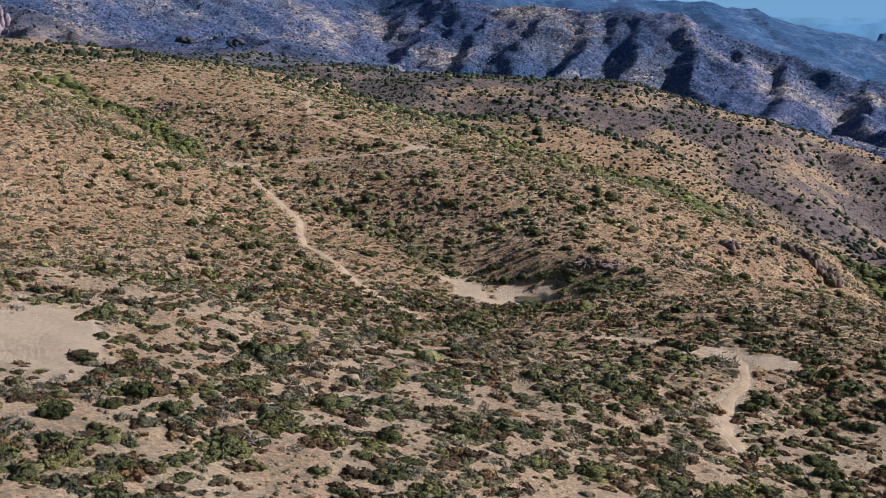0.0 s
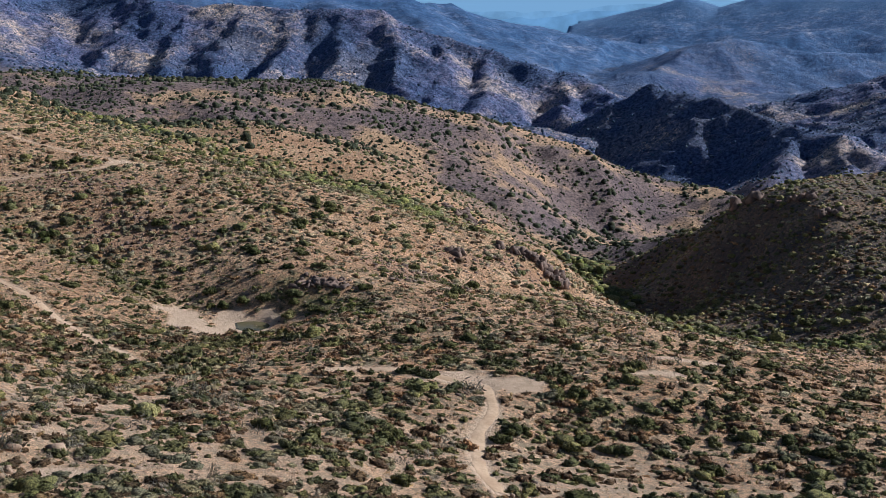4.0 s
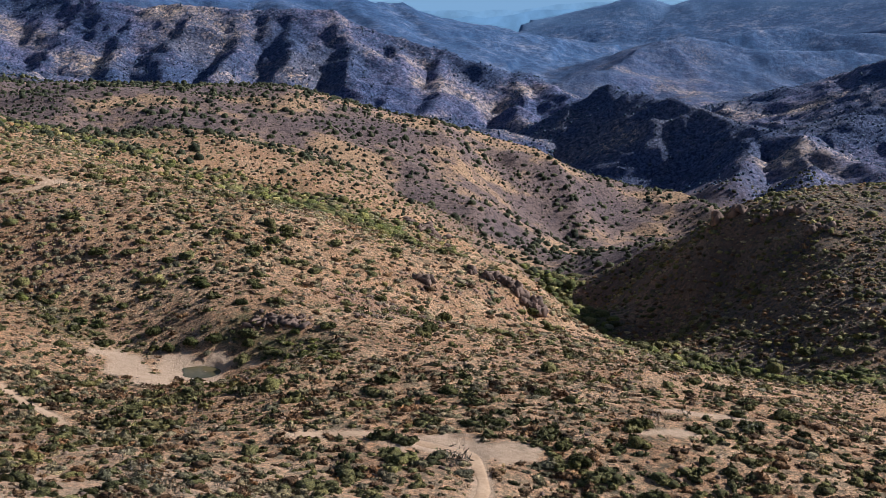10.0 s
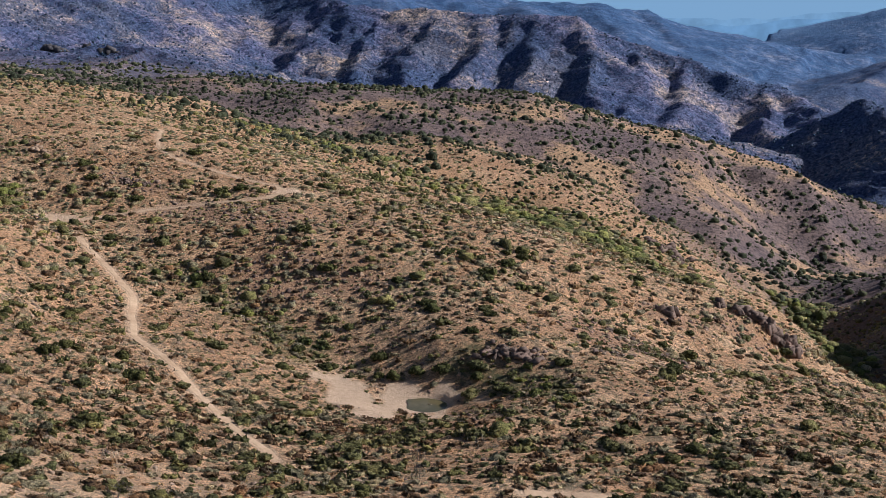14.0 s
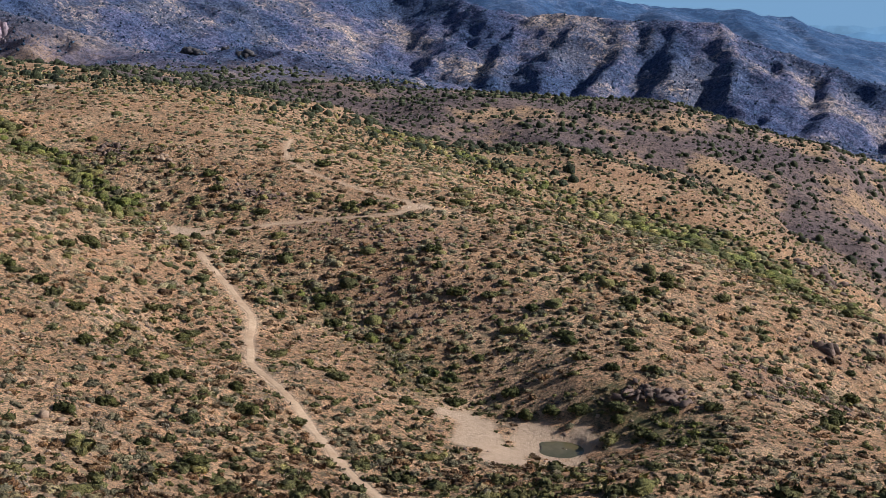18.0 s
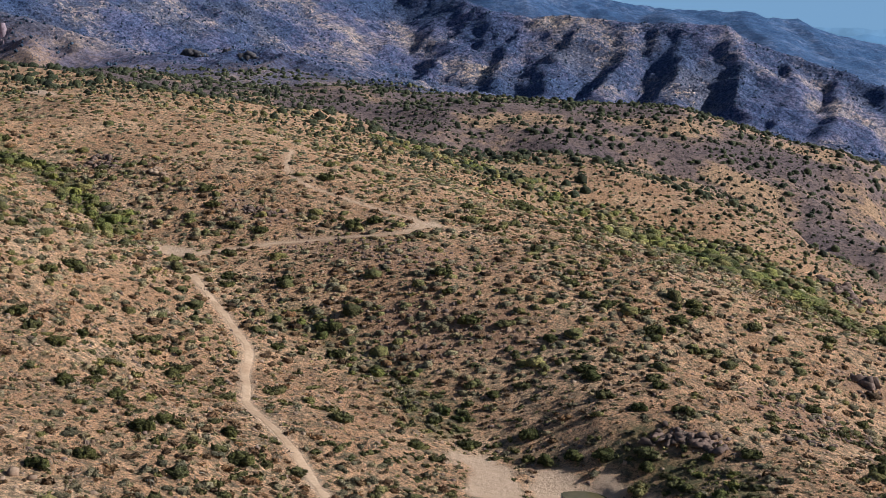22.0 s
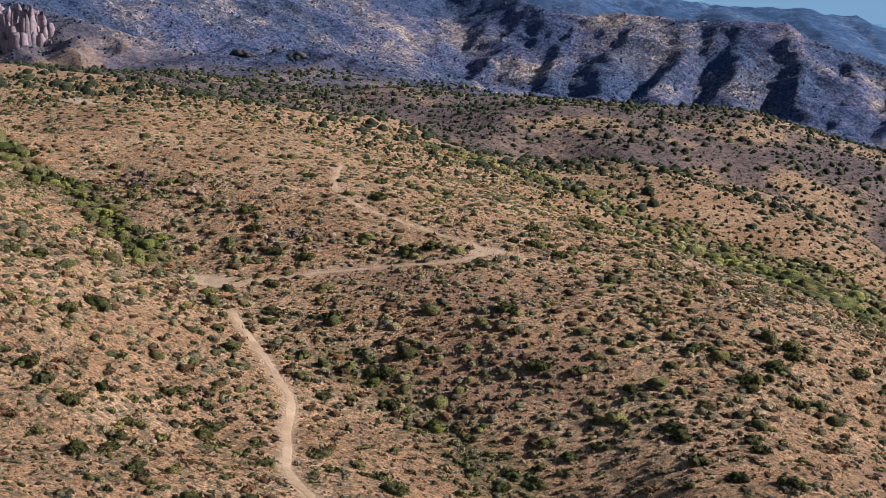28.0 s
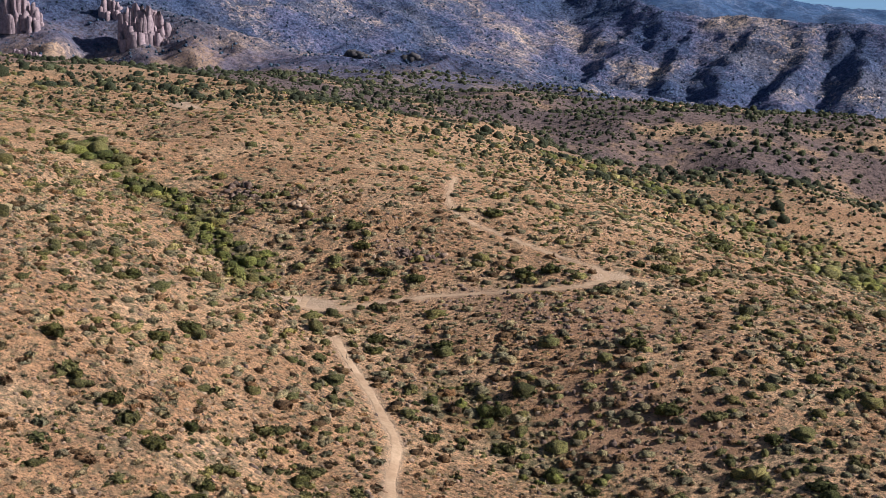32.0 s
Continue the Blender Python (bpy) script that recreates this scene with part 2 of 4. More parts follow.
# ---------------------------------------------------------------- landforms
# Heights along crests, spurs, gullies and flats, many set on camera sightlines at guessed distances: x, y, z in metres.
LANDFORMS = {
    "near_basin": ((-20, 181, 9), (-19, 166, 8), (-32, 174, 10), (-2, 180, 8), (-23, 185, 9), (-44, 199, 8), (-64, 184, 9), (-75, 181, 9),
                   (-64, 216, 6), (-24, 218, 5), (-45, 143, 16), (-51, 109, 22), (-66, 118, 22), (-72, 104, 27), (-90, 115, 27), (-8, 229, 2),
                   (-49, 268, -3), (12, 248, -6), (1, 256, -7)),
    "stock_pond": ((-79, 227, 0.6), (-93, 235, 1.2), (-72, 221, 1.4), (-84, 233, 1.4), (-88, 225, 1.6), (-73, 232, 2.6)),
    "west_hill": ((-113, 174, 15), (-131, 191, 16), (-132, 208, 13), (-138, 209, 16), (-152, 215, 19), (-171, 230, 24), (-171, 242, 21),
                  (-155, 238, 14), (-137, 201, 15), (-103, 193, 10), (-104, 146, 22), (-129, 203, 14), (-219, 262, 30), (-250, 260, 34), (-160, 175, 24)),
    "trail_hollow": ((-130, 222, 9), (-109, 224, 6), (-116, 250, 4), (-141, 267, 9), (-150, 264, 9), (-176, 280, 11), (-198, 282, 16), (-219, 296, 18), (-247, 320, 20)),
    "main_hill": ((-130, 292, 11), (-115, 271, 10), (-108, 261, 7), (-98, 276, 9), (-91, 274, 8), (-168, 329, 15), (-172, 322, 16), (-178, 293, 16),
                  (-195, 295, 18), (-200, 302, 17), (-238, 337, 23), (-255, 311, 25), (-232, 306, 24), (-254, 394, 16), (-267, 376, 18), (-284, 356, 19),
                  (-236, 403, 12), (-131, 365, 0), (-137, 432, -17), (-75, 270, 5), (-76, 302, 5), (-67, 309, 1), (-56, 286, -2), (-34, 297, -12), (-37, 300, -12),
                  (-70, 240, 6), (-81, 239, 5)),
    "rocky_spur": ((-57, 321, -5), (-46, 304, -4), (-45, 312, -5), (-40, 301, -6), (-36, 303, -8), (-34, 306, -11), (-28, 302, -13), (-23, 309, -17), (-70, 331, -5)),
    "east_flank": ((-170, 474, -13), (-119, 502, -25), (-96, 502, -40), (-203, 567, -26), (-167, 532, -22), (-137, 515, -25), (-105, 508, -30), (-83, 494, -36), (-66, 440, -34), (-47, 375, -21),
                   (-152, 483, -13), (-225, 442, 2), (-137, 553, -33), (-110, 592, -76), (-165, 622, -64), (-320, 470, 6), (-400, 486, 4)),
    "canyon": ((-18, 280, -10), (-21, 316, -21), (-22, 350, -36), (-33, 400, -50), (-44, 450, -65), (-52, 540, -88), (-71, 623, -83), (-53, 697, -101),
               (-58, 710, -102), (-43, 745, -100), (-82, 585, -82), (-235, 622, -50)),
    "shaded_hill": ((1, 388, -11), (-7, 420, -24), (-13, 470, -38), (12, 376, -6), (22, 358, -4.5), (35, 350, -5), (0, 363, -20), (-19, 363, -33), (-8, 343, -27.5), (12, 349, -13.5), (23, 323, -9), (37, 392, -5), (24, 305, -10), (28, 309, -8), (-10, 365, -28),
                    (13, 405, -9), (32, 410, -6), (46, 405, -5), (60, 330, -8), (80, 420, -4), (-7, 301, -20), (3, 287, -18), (13, 282, -15), (26, 275, -11), (30, 480, -40), (10, 560, -75)),
    "middle_hill": ((-95, 775, -76), (-330, 734, -38), (-107, 834, -74), (-123, 752, -58), (-205, 757, -37), (-204, 818, -47), (-287, 705, -30), (-250, 677, -33), (-260, 721, -34), (-358, 729, -28),
                    (-415, 711, -25), (-16, 590, -70), (-52, 663, -95), (-95, 663, -72), (-90, 781, -68), (-37, 826, -92), (1, 809, -98), (-42, 669, -95), (-309, 806, -42), (-432, 765, -31), (-476, 674, -22),
                    (-514, 597, -12), (-229, 639, -38), (-40, 900, -118), (-140, 960, -120), (-260, 980, -110)),
    "rock_knolls": ((-575, 952, -44), (-638, 1071, -52), (-649, 1016, -55), (-558, 1064, -80), (-742, 988, -58), (-736, 895, -42), (-450, 1100, -110)),
    "range_foot": ((-826, 1324, -110), (-761, 1394, -122), (-699, 1454, -135), (-609, 1500, -155), (-498, 1530, -170), (-349, 1540, -182), (-219, 1520, -190), (-62, 1551, -206)),
    "range_valley": ((-716, 1151, -104), (-675, 1239, -120), (-637, 1326, -136), (-566, 1439, -160), (-430, 1439, -165), (-152, 1407, -194)),
    "range_heart": ((-960, 1250, -95), (-900, 1450, -130), (-800, 1600, -150), (-600, 1640, -170), (-420, 1650, -180), (-200, 1640, -195), (-1184, 1475, -130), (-868, 1900, -190), (-523, 2021, -215), (-277, 1956, -222)),
    "west_hollow": ((-835, 800, -48), (-760, 820, -55), (-690, 840, -58), (-960, 800, -20), (-900, 1000, -70), (-800, 1020, -80), (-1000, 1120, -75)),
    "canyon_mouth": ((-26, 1189, -170), (-10, 1420, -188), (110, 1380, -188), (220, 1250, -172), (40, 880, -125), (120, 800, -95), (-60, 1430, -190), (-155, 1250, -172), (-195, 1180, -160), (130, 1000, -140)),
    "valley_floor": ((-78, 2200, -246), (101, 2058, -238), (23, 1950, -226), (263, 1790, -196), (186, 1510, -188), (360, 1700, -170), (299, 3000, -266), (-300, 2500, -256), (0, 3000, -280), (-1058, 2655, -235), (-700, 2600, -245), (-1100, 3100, -250), (-700, 3260, -290)),
    "far_country": ((-785, 3599, -290), (-570, 3719, -310), (-480, 3829, -315), (-221, 3350, -300), (-456, 4338, -390), (-281, 4272, -380), (-105, 4520, -395), (226, 4559, -380),
                    (548, 4399, -370), (-580, 4638, -400), (-1600, 3500, -190), (900, 4300, -330), (-1500, 4600, -330), (200, 3600, -300)),
    "behind": ((0, 0, 26), (-100, 50, 33), (60, 60, 18), (80, 150, 6), (70, 250, -2), (-220, 120, 36), (-350, 250, 36), (0, -80, 30), (150, 0, 20), (-150, -50, 40), (250, 300, 0), (300, 800, -60), (-700, 500, 10), (-1300, 1000, 0),
               (700, 1500, -100), (1500, 2500, -150), (0, -600, 40), (-900, -300, 60), (900, -300, 30), (0, -3500, 60), (-3500, 0, 80), (3500, 0, 20), (-2500, 2500, 60), (2500, 3500, -150)),
}
HUB = (-20.0, 30.0)


def hashed(i, j, k):
    n = (i * 374761393 + j * 668265263 + k * 974634721) & 0xFFFFFFFF
    n = ((n ^ (n >> 13)) * 1274126177) & 0xFFFFFFFF
    return ((n ^ (n >> 16)) & 0xFFFF) / 32767.5 - 1.0


def lumps(x, y, size, seed=0):
    """Smooth noise between -1 and 1 with lumps of the given size."""
    x, y = np.asarray(x, float) / size + 1000.0, np.asarray(y, float) / size + 1000.0
    i, j = np.floor(x).astype(np.int64), np.floor(y).astype(np.int64)
    u, v = x - i, y - j
    u, v = u * u * u * (u * (u * 6 - 15) + 10), v * v * v * (v * (v * 6 - 15) + 10)
    a, b, c, d = hashed(i, j, seed), hashed(i + 1, j, seed), hashed(i, j + 1, seed), hashed(i + 1, j + 1, seed)
    return (a * (1 - u) + b * u) * (1 - v) + (c * (1 - u) + d * u) * v


def ramp(v, a, b):
    s = np.clip((v - a) / (b - a), 0.0, 1.0)
    return s * s * (3 - 2 * s)


def spread(x, y):
    """Plan coordinates in which near and far country have the same scale."""
    dx, dy = np.asarray(x, float) - HUB[0], np.asarray(y, float) - HUB[1]
    return np.stack([np.arctan2(dx, dy) * 1.0, 0.5 * np.log(dx * dx + dy * dy + 2500.0)], -1)


def sheet_kernel(a, b):
    d = np.sqrt(((a[:, None] - b[None]) ** 2).sum(-1))
    return d ** 1.5


SPOTS = np.array([p for form in LANDFORMS.values() for p in form], float)
KNOTS = spread(SPOTS[:, 0], SPOTS[:, 1])


def sheet_weights():
    n = len(SPOTS)
    m = np.zeros((n + 3, n + 3))
    m[:n, :n] = sheet_kernel(KNOTS, KNOTS) - 0.0006 * np.eye(n)
    m[:n, n:] = np.c_[np.ones(n), KNOTS]
    m[n:, :n] = m[:n, n:].T
    return np.linalg.solve(m, np.r_[SPOTS[:, 2], 0, 0, 0])


WEIGHTS = sheet_weights()


def broad(x, y):
    """The lie of the land without its small relief."""
    shape = np.shape(x)
    q = spread(np.ravel(x), np.ravel(y))
    z = np.empty(len(q))
    for s in range(0, len(q), 20000):
        part_q = q[s:s + 20000]
        z[s:s + 20000] = sheet_kernel(part_q, KNOTS) @ WEIGHTS[:-3] + WEIGHTS[-3] + part_q @ WEIGHTS[-2:]
    return z.reshape(shape)


def ridged(x, y, size, seed):
    return 1.0 - 2.0 * np.abs(lumps(x, y, size, seed))


# Crests of the ranges and the spurs that run down from them: x, y, z in metres.
RIDGES = {
    "great_range": (
        ((-1088, 1063, -8), (-1045, 1243, -16), (-992, 1413, -17), (-952, 1501, -19), (-915, 1594, -24), (-880, 1659, -30), (-833, 1738, -40), (-773, 1711, -46), (-712, 1672, -50), (-672, 1645, -59), (-626, 1651, -67), (-558, 1665, -62), (-514, 1673, -66), (-492, 1675, -69), (-449, 1681, -69), (-407, 1687, -70), (-370, 1683, -87), (-326, 1680, -99), (-265, 1668, -114), (-209, 1654, -127)),
        ((-178, 1655, -134), (-139, 1622, -142), (-111, 1582, -148), (-83, 1553, -152)),
        ((-833, 1738, -40), (-818, 1642, -79), (-816, 1551, -95), (-772, 1435, -116)),
        ((-773, 1711, -47), (-769, 1621, -82), (-767, 1553, -96), (-737, 1453, -123)),
        ((-712, 1672, -50), (-699, 1597, -91), (-680, 1526, -109), (-667, 1464, -130)),
        ((-910, 1585, -24), (-908, 1513, -65), (-887, 1419, -76), (-859, 1315, -93)),
        ((-880, 1659, -30), (-871, 1569, -68), (-843, 1467, -92), (-823, 1407, -104)),
        ((-992, 1413, -17), (-947, 1331, -54), (-908, 1258, -75), (-883, 1201, -80)),
        ((-952, 1501, -20), (-922, 1385, -57), (-885, 1298, -78)),
        ((-672, 1645, -59), (-646, 1565, -94), (-617, 1486, -130)),
        ((-626, 1651, -67), (-616, 1566, -97), (-590, 1474, -130)),
        ((-558, 1665, -62), (-553, 1567, -101), (-539, 1462, -129)),
        ((-492, 1675, -69), (-484, 1579, -103), (-481, 1472, -127)),
        ((-449, 1681, -69), (-429, 1584, -104), (-410, 1492, -130)),
        ((-407, 1687, -70), (-354, 1613, -100), (-341, 1531, -124), (-339, 1509, -135)),
        ((-326, 1680, -99), (-301, 1558, -132), (-290, 1475, -149)),
        ((-265, 1668, -114), (-250, 1545, -141), (-245, 1461, -157)),
        ((-178, 1655, -133), (-153, 1569, -153), (-144, 1476, -166)),
        ((-111, 1582, -148), (-106, 1511, -156), (-111, 1459, -165)),
    ),
    "west_ridge": (
        ((-969, 857, 3), (-920, 869, 0), (-876, 872, -7), (-827, 922, -9), (-790, 928, -13), (-757, 931, -18), (-715, 938, -30), (-645, 939, -46)),
        ((-876, 872, -7), (-821, 841, -26), (-777, 798, -39)),
        ((-790, 928, -13), (-759, 901, -30), (-723, 864, -42)),
        ((-757, 931, -18), (-719, 895, -33), (-698, 872, -44)),
        ((-712, 940, -31), (-679, 914, -41), (-650, 892, -47)),
    ),
    "rock_knob": (
        ((-631, 905, -50), (-599, 928, -45), (-567, 946, -37), (-515, 945, -42), (-472, 928, -48), (-428, 904, -51)),
    ),
    "dark_ridge": (
        ((-148, 1375, -161), (-95, 1344, -129), (-51, 1317, -103), (-22, 1274, -104), (7, 1235, -104), (52, 1195, -113), (71, 1174, -115), (95, 1129, -111), (115, 1078, -113), (148, 1031, -119)),
        ((71, 1174, -116), (61, 1102, -123), (40, 1021, -125)),
        ((95, 1129, -111), (101, 1058, -118), (94, 987, -120)),
    ),
    "valley_hills": (
        ((-166, 2237, -219), (-71, 2415, -205), (-11, 2538, -186), (37, 2559, -183), (82, 2576, -194), (151, 2571, -207), (241, 2604, -207), (389, 2635, -218)),
        ((302, 1593, -78), (238, 1652, -114), (203, 1695, -133), (163, 1721, -151), (110, 1701, -162), (68, 1612, -164)),
        ((238, 1652, -114), (206, 1532, -131), (169, 1403, -144)),
        ((123, 3063, -230), (195, 3110, -222), (292, 3154, -215), (356, 3095, -225), (489, 3078, -210)),
    ),
    "back_range": (
        ((-1019, 2585, -89), (-939, 2668, -104), (-768, 2772, -133), (-650, 2852, -140), (-548, 2923, -160), (-459, 2987, -187), (-369, 3096, -228), (-271, 3252, -275), (-162, 3407, -307)),
        ((-768, 2772, -133), (-670, 2486, -139), (-600, 2297, -141)),
        ((-650, 2852, -140), (-544, 2616, -169), (-456, 2427, -189)),
        ((-548, 2923, -160), (-439, 2684, -195)),
        ((-459, 2987, -187), (-371, 2742, -221), (-331, 2594, -230)),
        ((-369, 3096, -228), (-317, 2847, -248), (-253, 2651, -251)),
        ((-271, 3252, -275), (-211, 2953, -281)),
    ),
    "far_range": (
        ((-272, 4306, -316), (-170, 4263, -284), (-85, 4220, -231), (-15, 4218, -256), (50, 4218, -255), (144, 4218, -219), (352, 4156, -206), (597, 4077, -189), (765, 3948, -167)),
    ),
}
# how steeply each range falls away from its crests, and how round these are
FALL = {"great_range": (0.53, 3.0), "west_ridge": (0.57, 5.0), "rock_knob": (0.30, 6.0), "dark_ridge": (0.60, 4.0), "valley_hills": (0.42, 10.0), "back_range": (0.34, 12.0), "far_range": (0.36, 20.0)}


def ridge_top(x, y):
    """Height of the ranges: the highest flank of all crests and spurs."""
    top = np.full(x.shape, -1e4)
    for form, lines in RIDGES.items():
        fall, rounded = FALL[form]
        for line in lines:
            for (ax, ay, az), (bx, by, bz) in zip(line[:-1], line[1:]):
                m = np.where((x > min(ax, bx) - 330) & (x < max(ax, bx) + 330) & (y > min(ay, by) - 330) & (y < max(ay, by) + 330))[0]
                px, py = x[m], y[m]
                ux, uy = bx - ax, by - ay
                along = np.clip(((px - ax) * ux + (py - ay) * uy) / (ux * ux + uy * uy), 0, 1)
                d = np.hypot(px - ax - along * ux, py - ay - along * uy)
                top[m] = np.maximum(top[m], az + along * (bz - az) - fall * (np.sqrt(d * d + rounded ** 2) - rounded) / (1 + d / 900))
    return top


def height(x, y):
    x, y = np.asarray(x, float), np.asarray(y, float)
    far = np.hypot(x - HUB[0], y - HUB[1])
    z = broad(x, y)
    # the plateau round and behind the start of the flight
    turned = np.abs(np.degrees(np.arctan2(x - HUB[0], y - HUB[1])))
    behind = np.maximum(ramp(turned, 95, 150), 1 - ramp(far, 15, 50))
    z = z * (1 - behind) + behind * 27.0
    # small relief near by
    calm = 1.0 - 0.8 * np.exp(-(((x + 82) / 14) ** 2 + ((y - 228) / 10) ** 2))
    z = z + calm * (0.55 * lumps(x, y, 17, 3) + 0.30 * lumps(x, y, 7, 4) * (1 - ramp(far, 330, 480)) + 0.13 * lumps(x, y, 2.7, 5) * (1 - ramp(far, 170, 280)))
    # drainage on the middle slopes
    mid = ramp(far, 330, 620)
    z = z + mid * (4.5 * ridged(x + 0.3 * y, y * 0.55, 70, 6) + 1.2 * ridged(x, y, 26, 7))
    # crests, spurs and gullies of the ranges
    flat_far = far.ravel()
    m = np.where(flat_far > 760)[0]
    if len(m):
        px, py, pf = x.ravel()[m], y.ravel()[m], flat_far[m]
        reach = 1.0 - 0.35 * ramp(pf, 1900, 2600)
        wx = px + reach * (10 * lumps(px, py, 58, 101) + 5 * lumps(px, py, 21, 102))
        wy = py + reach * (10 * lumps(px, py, 58, 103) + 5 * lumps(px, py, 21, 104))
        top = ridge_top(wx, wy)
        lowland = np.interp(pf, (1700, 2000, 2500, 3000, 3500, 4000, 4900), (-205, -232, -256, -280, -302, -345, -410))
        sink = ramp(pf, 1700, 2000) * (1 - ramp(np.abs(np.arctan2(px - HUB[0], py - HUB[1]) + 0.35), 0.8, 1.1))
        base = z.ravel()[m] * (1 - sink) + sink * lowland
        joined = 0.5 * (base + top + np.sqrt((base - top) ** 2 + 16.0))
        rough = 2.7 * ridged(px, py, 37, 105) + 2.3 * ridged(px, py, 17, 11) + 0.7 * ridged(px, py, 9, 19)
        rough = rough + ramp(pf, 1900, 2200) * 9 * ridged(px + 0.6 * py, 0.8 * py - 0.5 * px, 130, 106)
        z = z.copy()
        z.ravel()[m] = joined + ramp(pf, 850, 1100) * (reach * (1 - 0.5 * ramp(pf, 3000, 3600)) * rough - 1.5)
    return z


# ---------------------------------------------------------------- trails, flats and water, as plan lines
TRAILS = {
    "valley_trail": (0.68, ((-154.6, 261.6), (-148.9, 256.6), (-143.4, 252.1), (-137.0, 246.2), (-131.6, 240.4), (-127.6, 233.0), (-123.4, 226.6), (-120.0, 221.3), (-114.4, 216.4), (-106.3, 210.1), (-98.4, 201.8), (-90.9, 193.9), (-85.8, 189.5), (-81.4, 184.9))),
    "switchback_trail": (0.7, ((-168.5, 274.4), (-165.6, 269.5), (-162.4, 270.6), (-160.8, 272.8), (-157.9, 280.2), (-151.8, 286.4), (-144.4, 290.5), (-137.3, 295.2), (-134.4, 299.1), (-134.6, 303.4), (-138.5, 306.8))),
    "upper_trail": (0.5, ((-139.9, 306.6), (-147.0, 310.0), (-153.3, 311.2), (-159.7, 312.2), (-163.2, 312.7), (-168.1, 315.3), (-173.1, 322.5), (-179.0, 333.0), (-184.3, 344.0))),
    "near_trail": (0.85, ((-52.7, 181.9), (-48.0, 183.6), (-43.5, 183.8), (-38.0, 182.0), (-33.3, 180.1), (-31.1, 174.0), (-30.1, 168.8), (-30.6, 162.5), (-29.8, 156.5), (-27.9, 148.4), (-25.3, 142.6))),
}
# bare flats: x, y, half length, half width, turn in degrees
FLATS = ((-87, 222.5, 12, 4.0, -45), (-80, 226, 7.2, 5.4, 0), (-34, 181.5, 7.0, 4.5, 0), (-88, 107, 16, 7.5, -49), (-167, 272, 5, 3, 40), (-270, 366, 16, 3.0, -40),
         (-134, 304, 4, 2.2, 70), (-258, 700, 16, 22, 0), (-8, 205, 5, 1.6, 10), (-12, 193, 4, 1.4, 20), (-62, 121, 4, 1.8, 30))
POND = (-78.2, 226.5, 2.4, 2.1, 0.78)  # x, y, half axes, water level


def smooth_line(points, step):
    p = np.array(points, float)
    p = np.vstack([2 * p[0] - p[1], p, 2 * p[-1] - p[-2]])
    out = []
    for k in range(1, len(p) - 2):
        n = max(2, int(np.hypot(*(p[k + 1] - p[k])) / step))
        for u in np.arange(n) / n:
            out.append(0.5 * (2 * p[k] + (p[k + 1] - p[k - 1]) * u + (2 * p[k - 1] - 5 * p[k] + 4 * p[k + 1] - p[k + 2]) * u ** 2
                              + (3 * p[k] - p[k - 1] - 3 * p[k + 1] + p[k + 2]) * u ** 3))
    out.append(p[-2])
    return np.array(out)


TRAIL_LINES = {name: (half, smooth_line(line, 0.7)) for name, (half, line) in TRAILS.items()}


def off_line(x, y, line):
    """Distance from points to a line of close marks."""
    best = np.full(np.shape(x), 1e9)
    near = (x > line[:, 0].min() - 8) & (x < line[:, 0].max() + 8) & (y > line[:, 1].min() - 8) & (y < line[:, 1].max() + 8)
    if near.any():
        px, py = x[near], y[near]
        d = np.full(len(px), 1e9)
        for k in range(0, len(px), 8000):
            d[k:k + 8000] = np.sqrt(((px[k:k + 8000, None] - line[None, :, 0]) ** 2 + (py[k:k + 8000, None] - line[None, :, 1]) ** 2).min(1))
        best[near] = d
    return best


def trail_depth(x, y):
    sunk = np.zeros(np.shape(x))
    for half, line in TRAIL_LINES.values():
        sunk = np.maximum(sunk, 1.0 - ramp(off_line(x, y, line), half * 0.8, half * 1.9))
    return sunk


def trail_verge(x, y):
    """1 on and close beside the trails, where nothing grows."""
    share = np.zeros(np.shape(x))
    for half, line in TRAIL_LINES.values():
        share = np.maximum(share, 1.0 - ramp(off_line(x, y, line), half + 0.1, half + 0.8))
    return share


def flat_share(x, y):
    share = np.zeros(np.shape(x))
    wobble = 0.35 * lumps(x, y, 3.2, 21) + 0.25 * lumps(x, y, 1.3, 22)
    for cx, cy, a, b, turn in FLATS:
        c, s = math.cos(radians(turn)), math.sin(radians(turn))
        u, v = ((x - cx) * c + (y - cy) * s) / a, (-(x - cx) * s + (y - cy) * c) / b
        share = np.maximum(share, 1.0 - ramp(np.sqrt(u * u + v * v) + wobble, 0.75, 1.15))
    return share


def pond_dip(x, y):
    d = np.sqrt(((x - POND[0]) / POND[2]) ** 2 + ((y - POND[1]) / POND[3]) ** 2)
    return 1.0 - ramp(d, 0.6, 1.5)


def surface(x, y):
    """The ground as it is walked on: land, pond hollow and sunken trails."""
    x, y = np.asarray(x, float), np.asarray(y, float)
    z = height(x, y)
    dip = pond_dip(x, y)
    z = z * (1 - dip) + dip * (POND[4] - 0.45) + 0 * x
    return z - 0.16 * trail_depth(x, y)


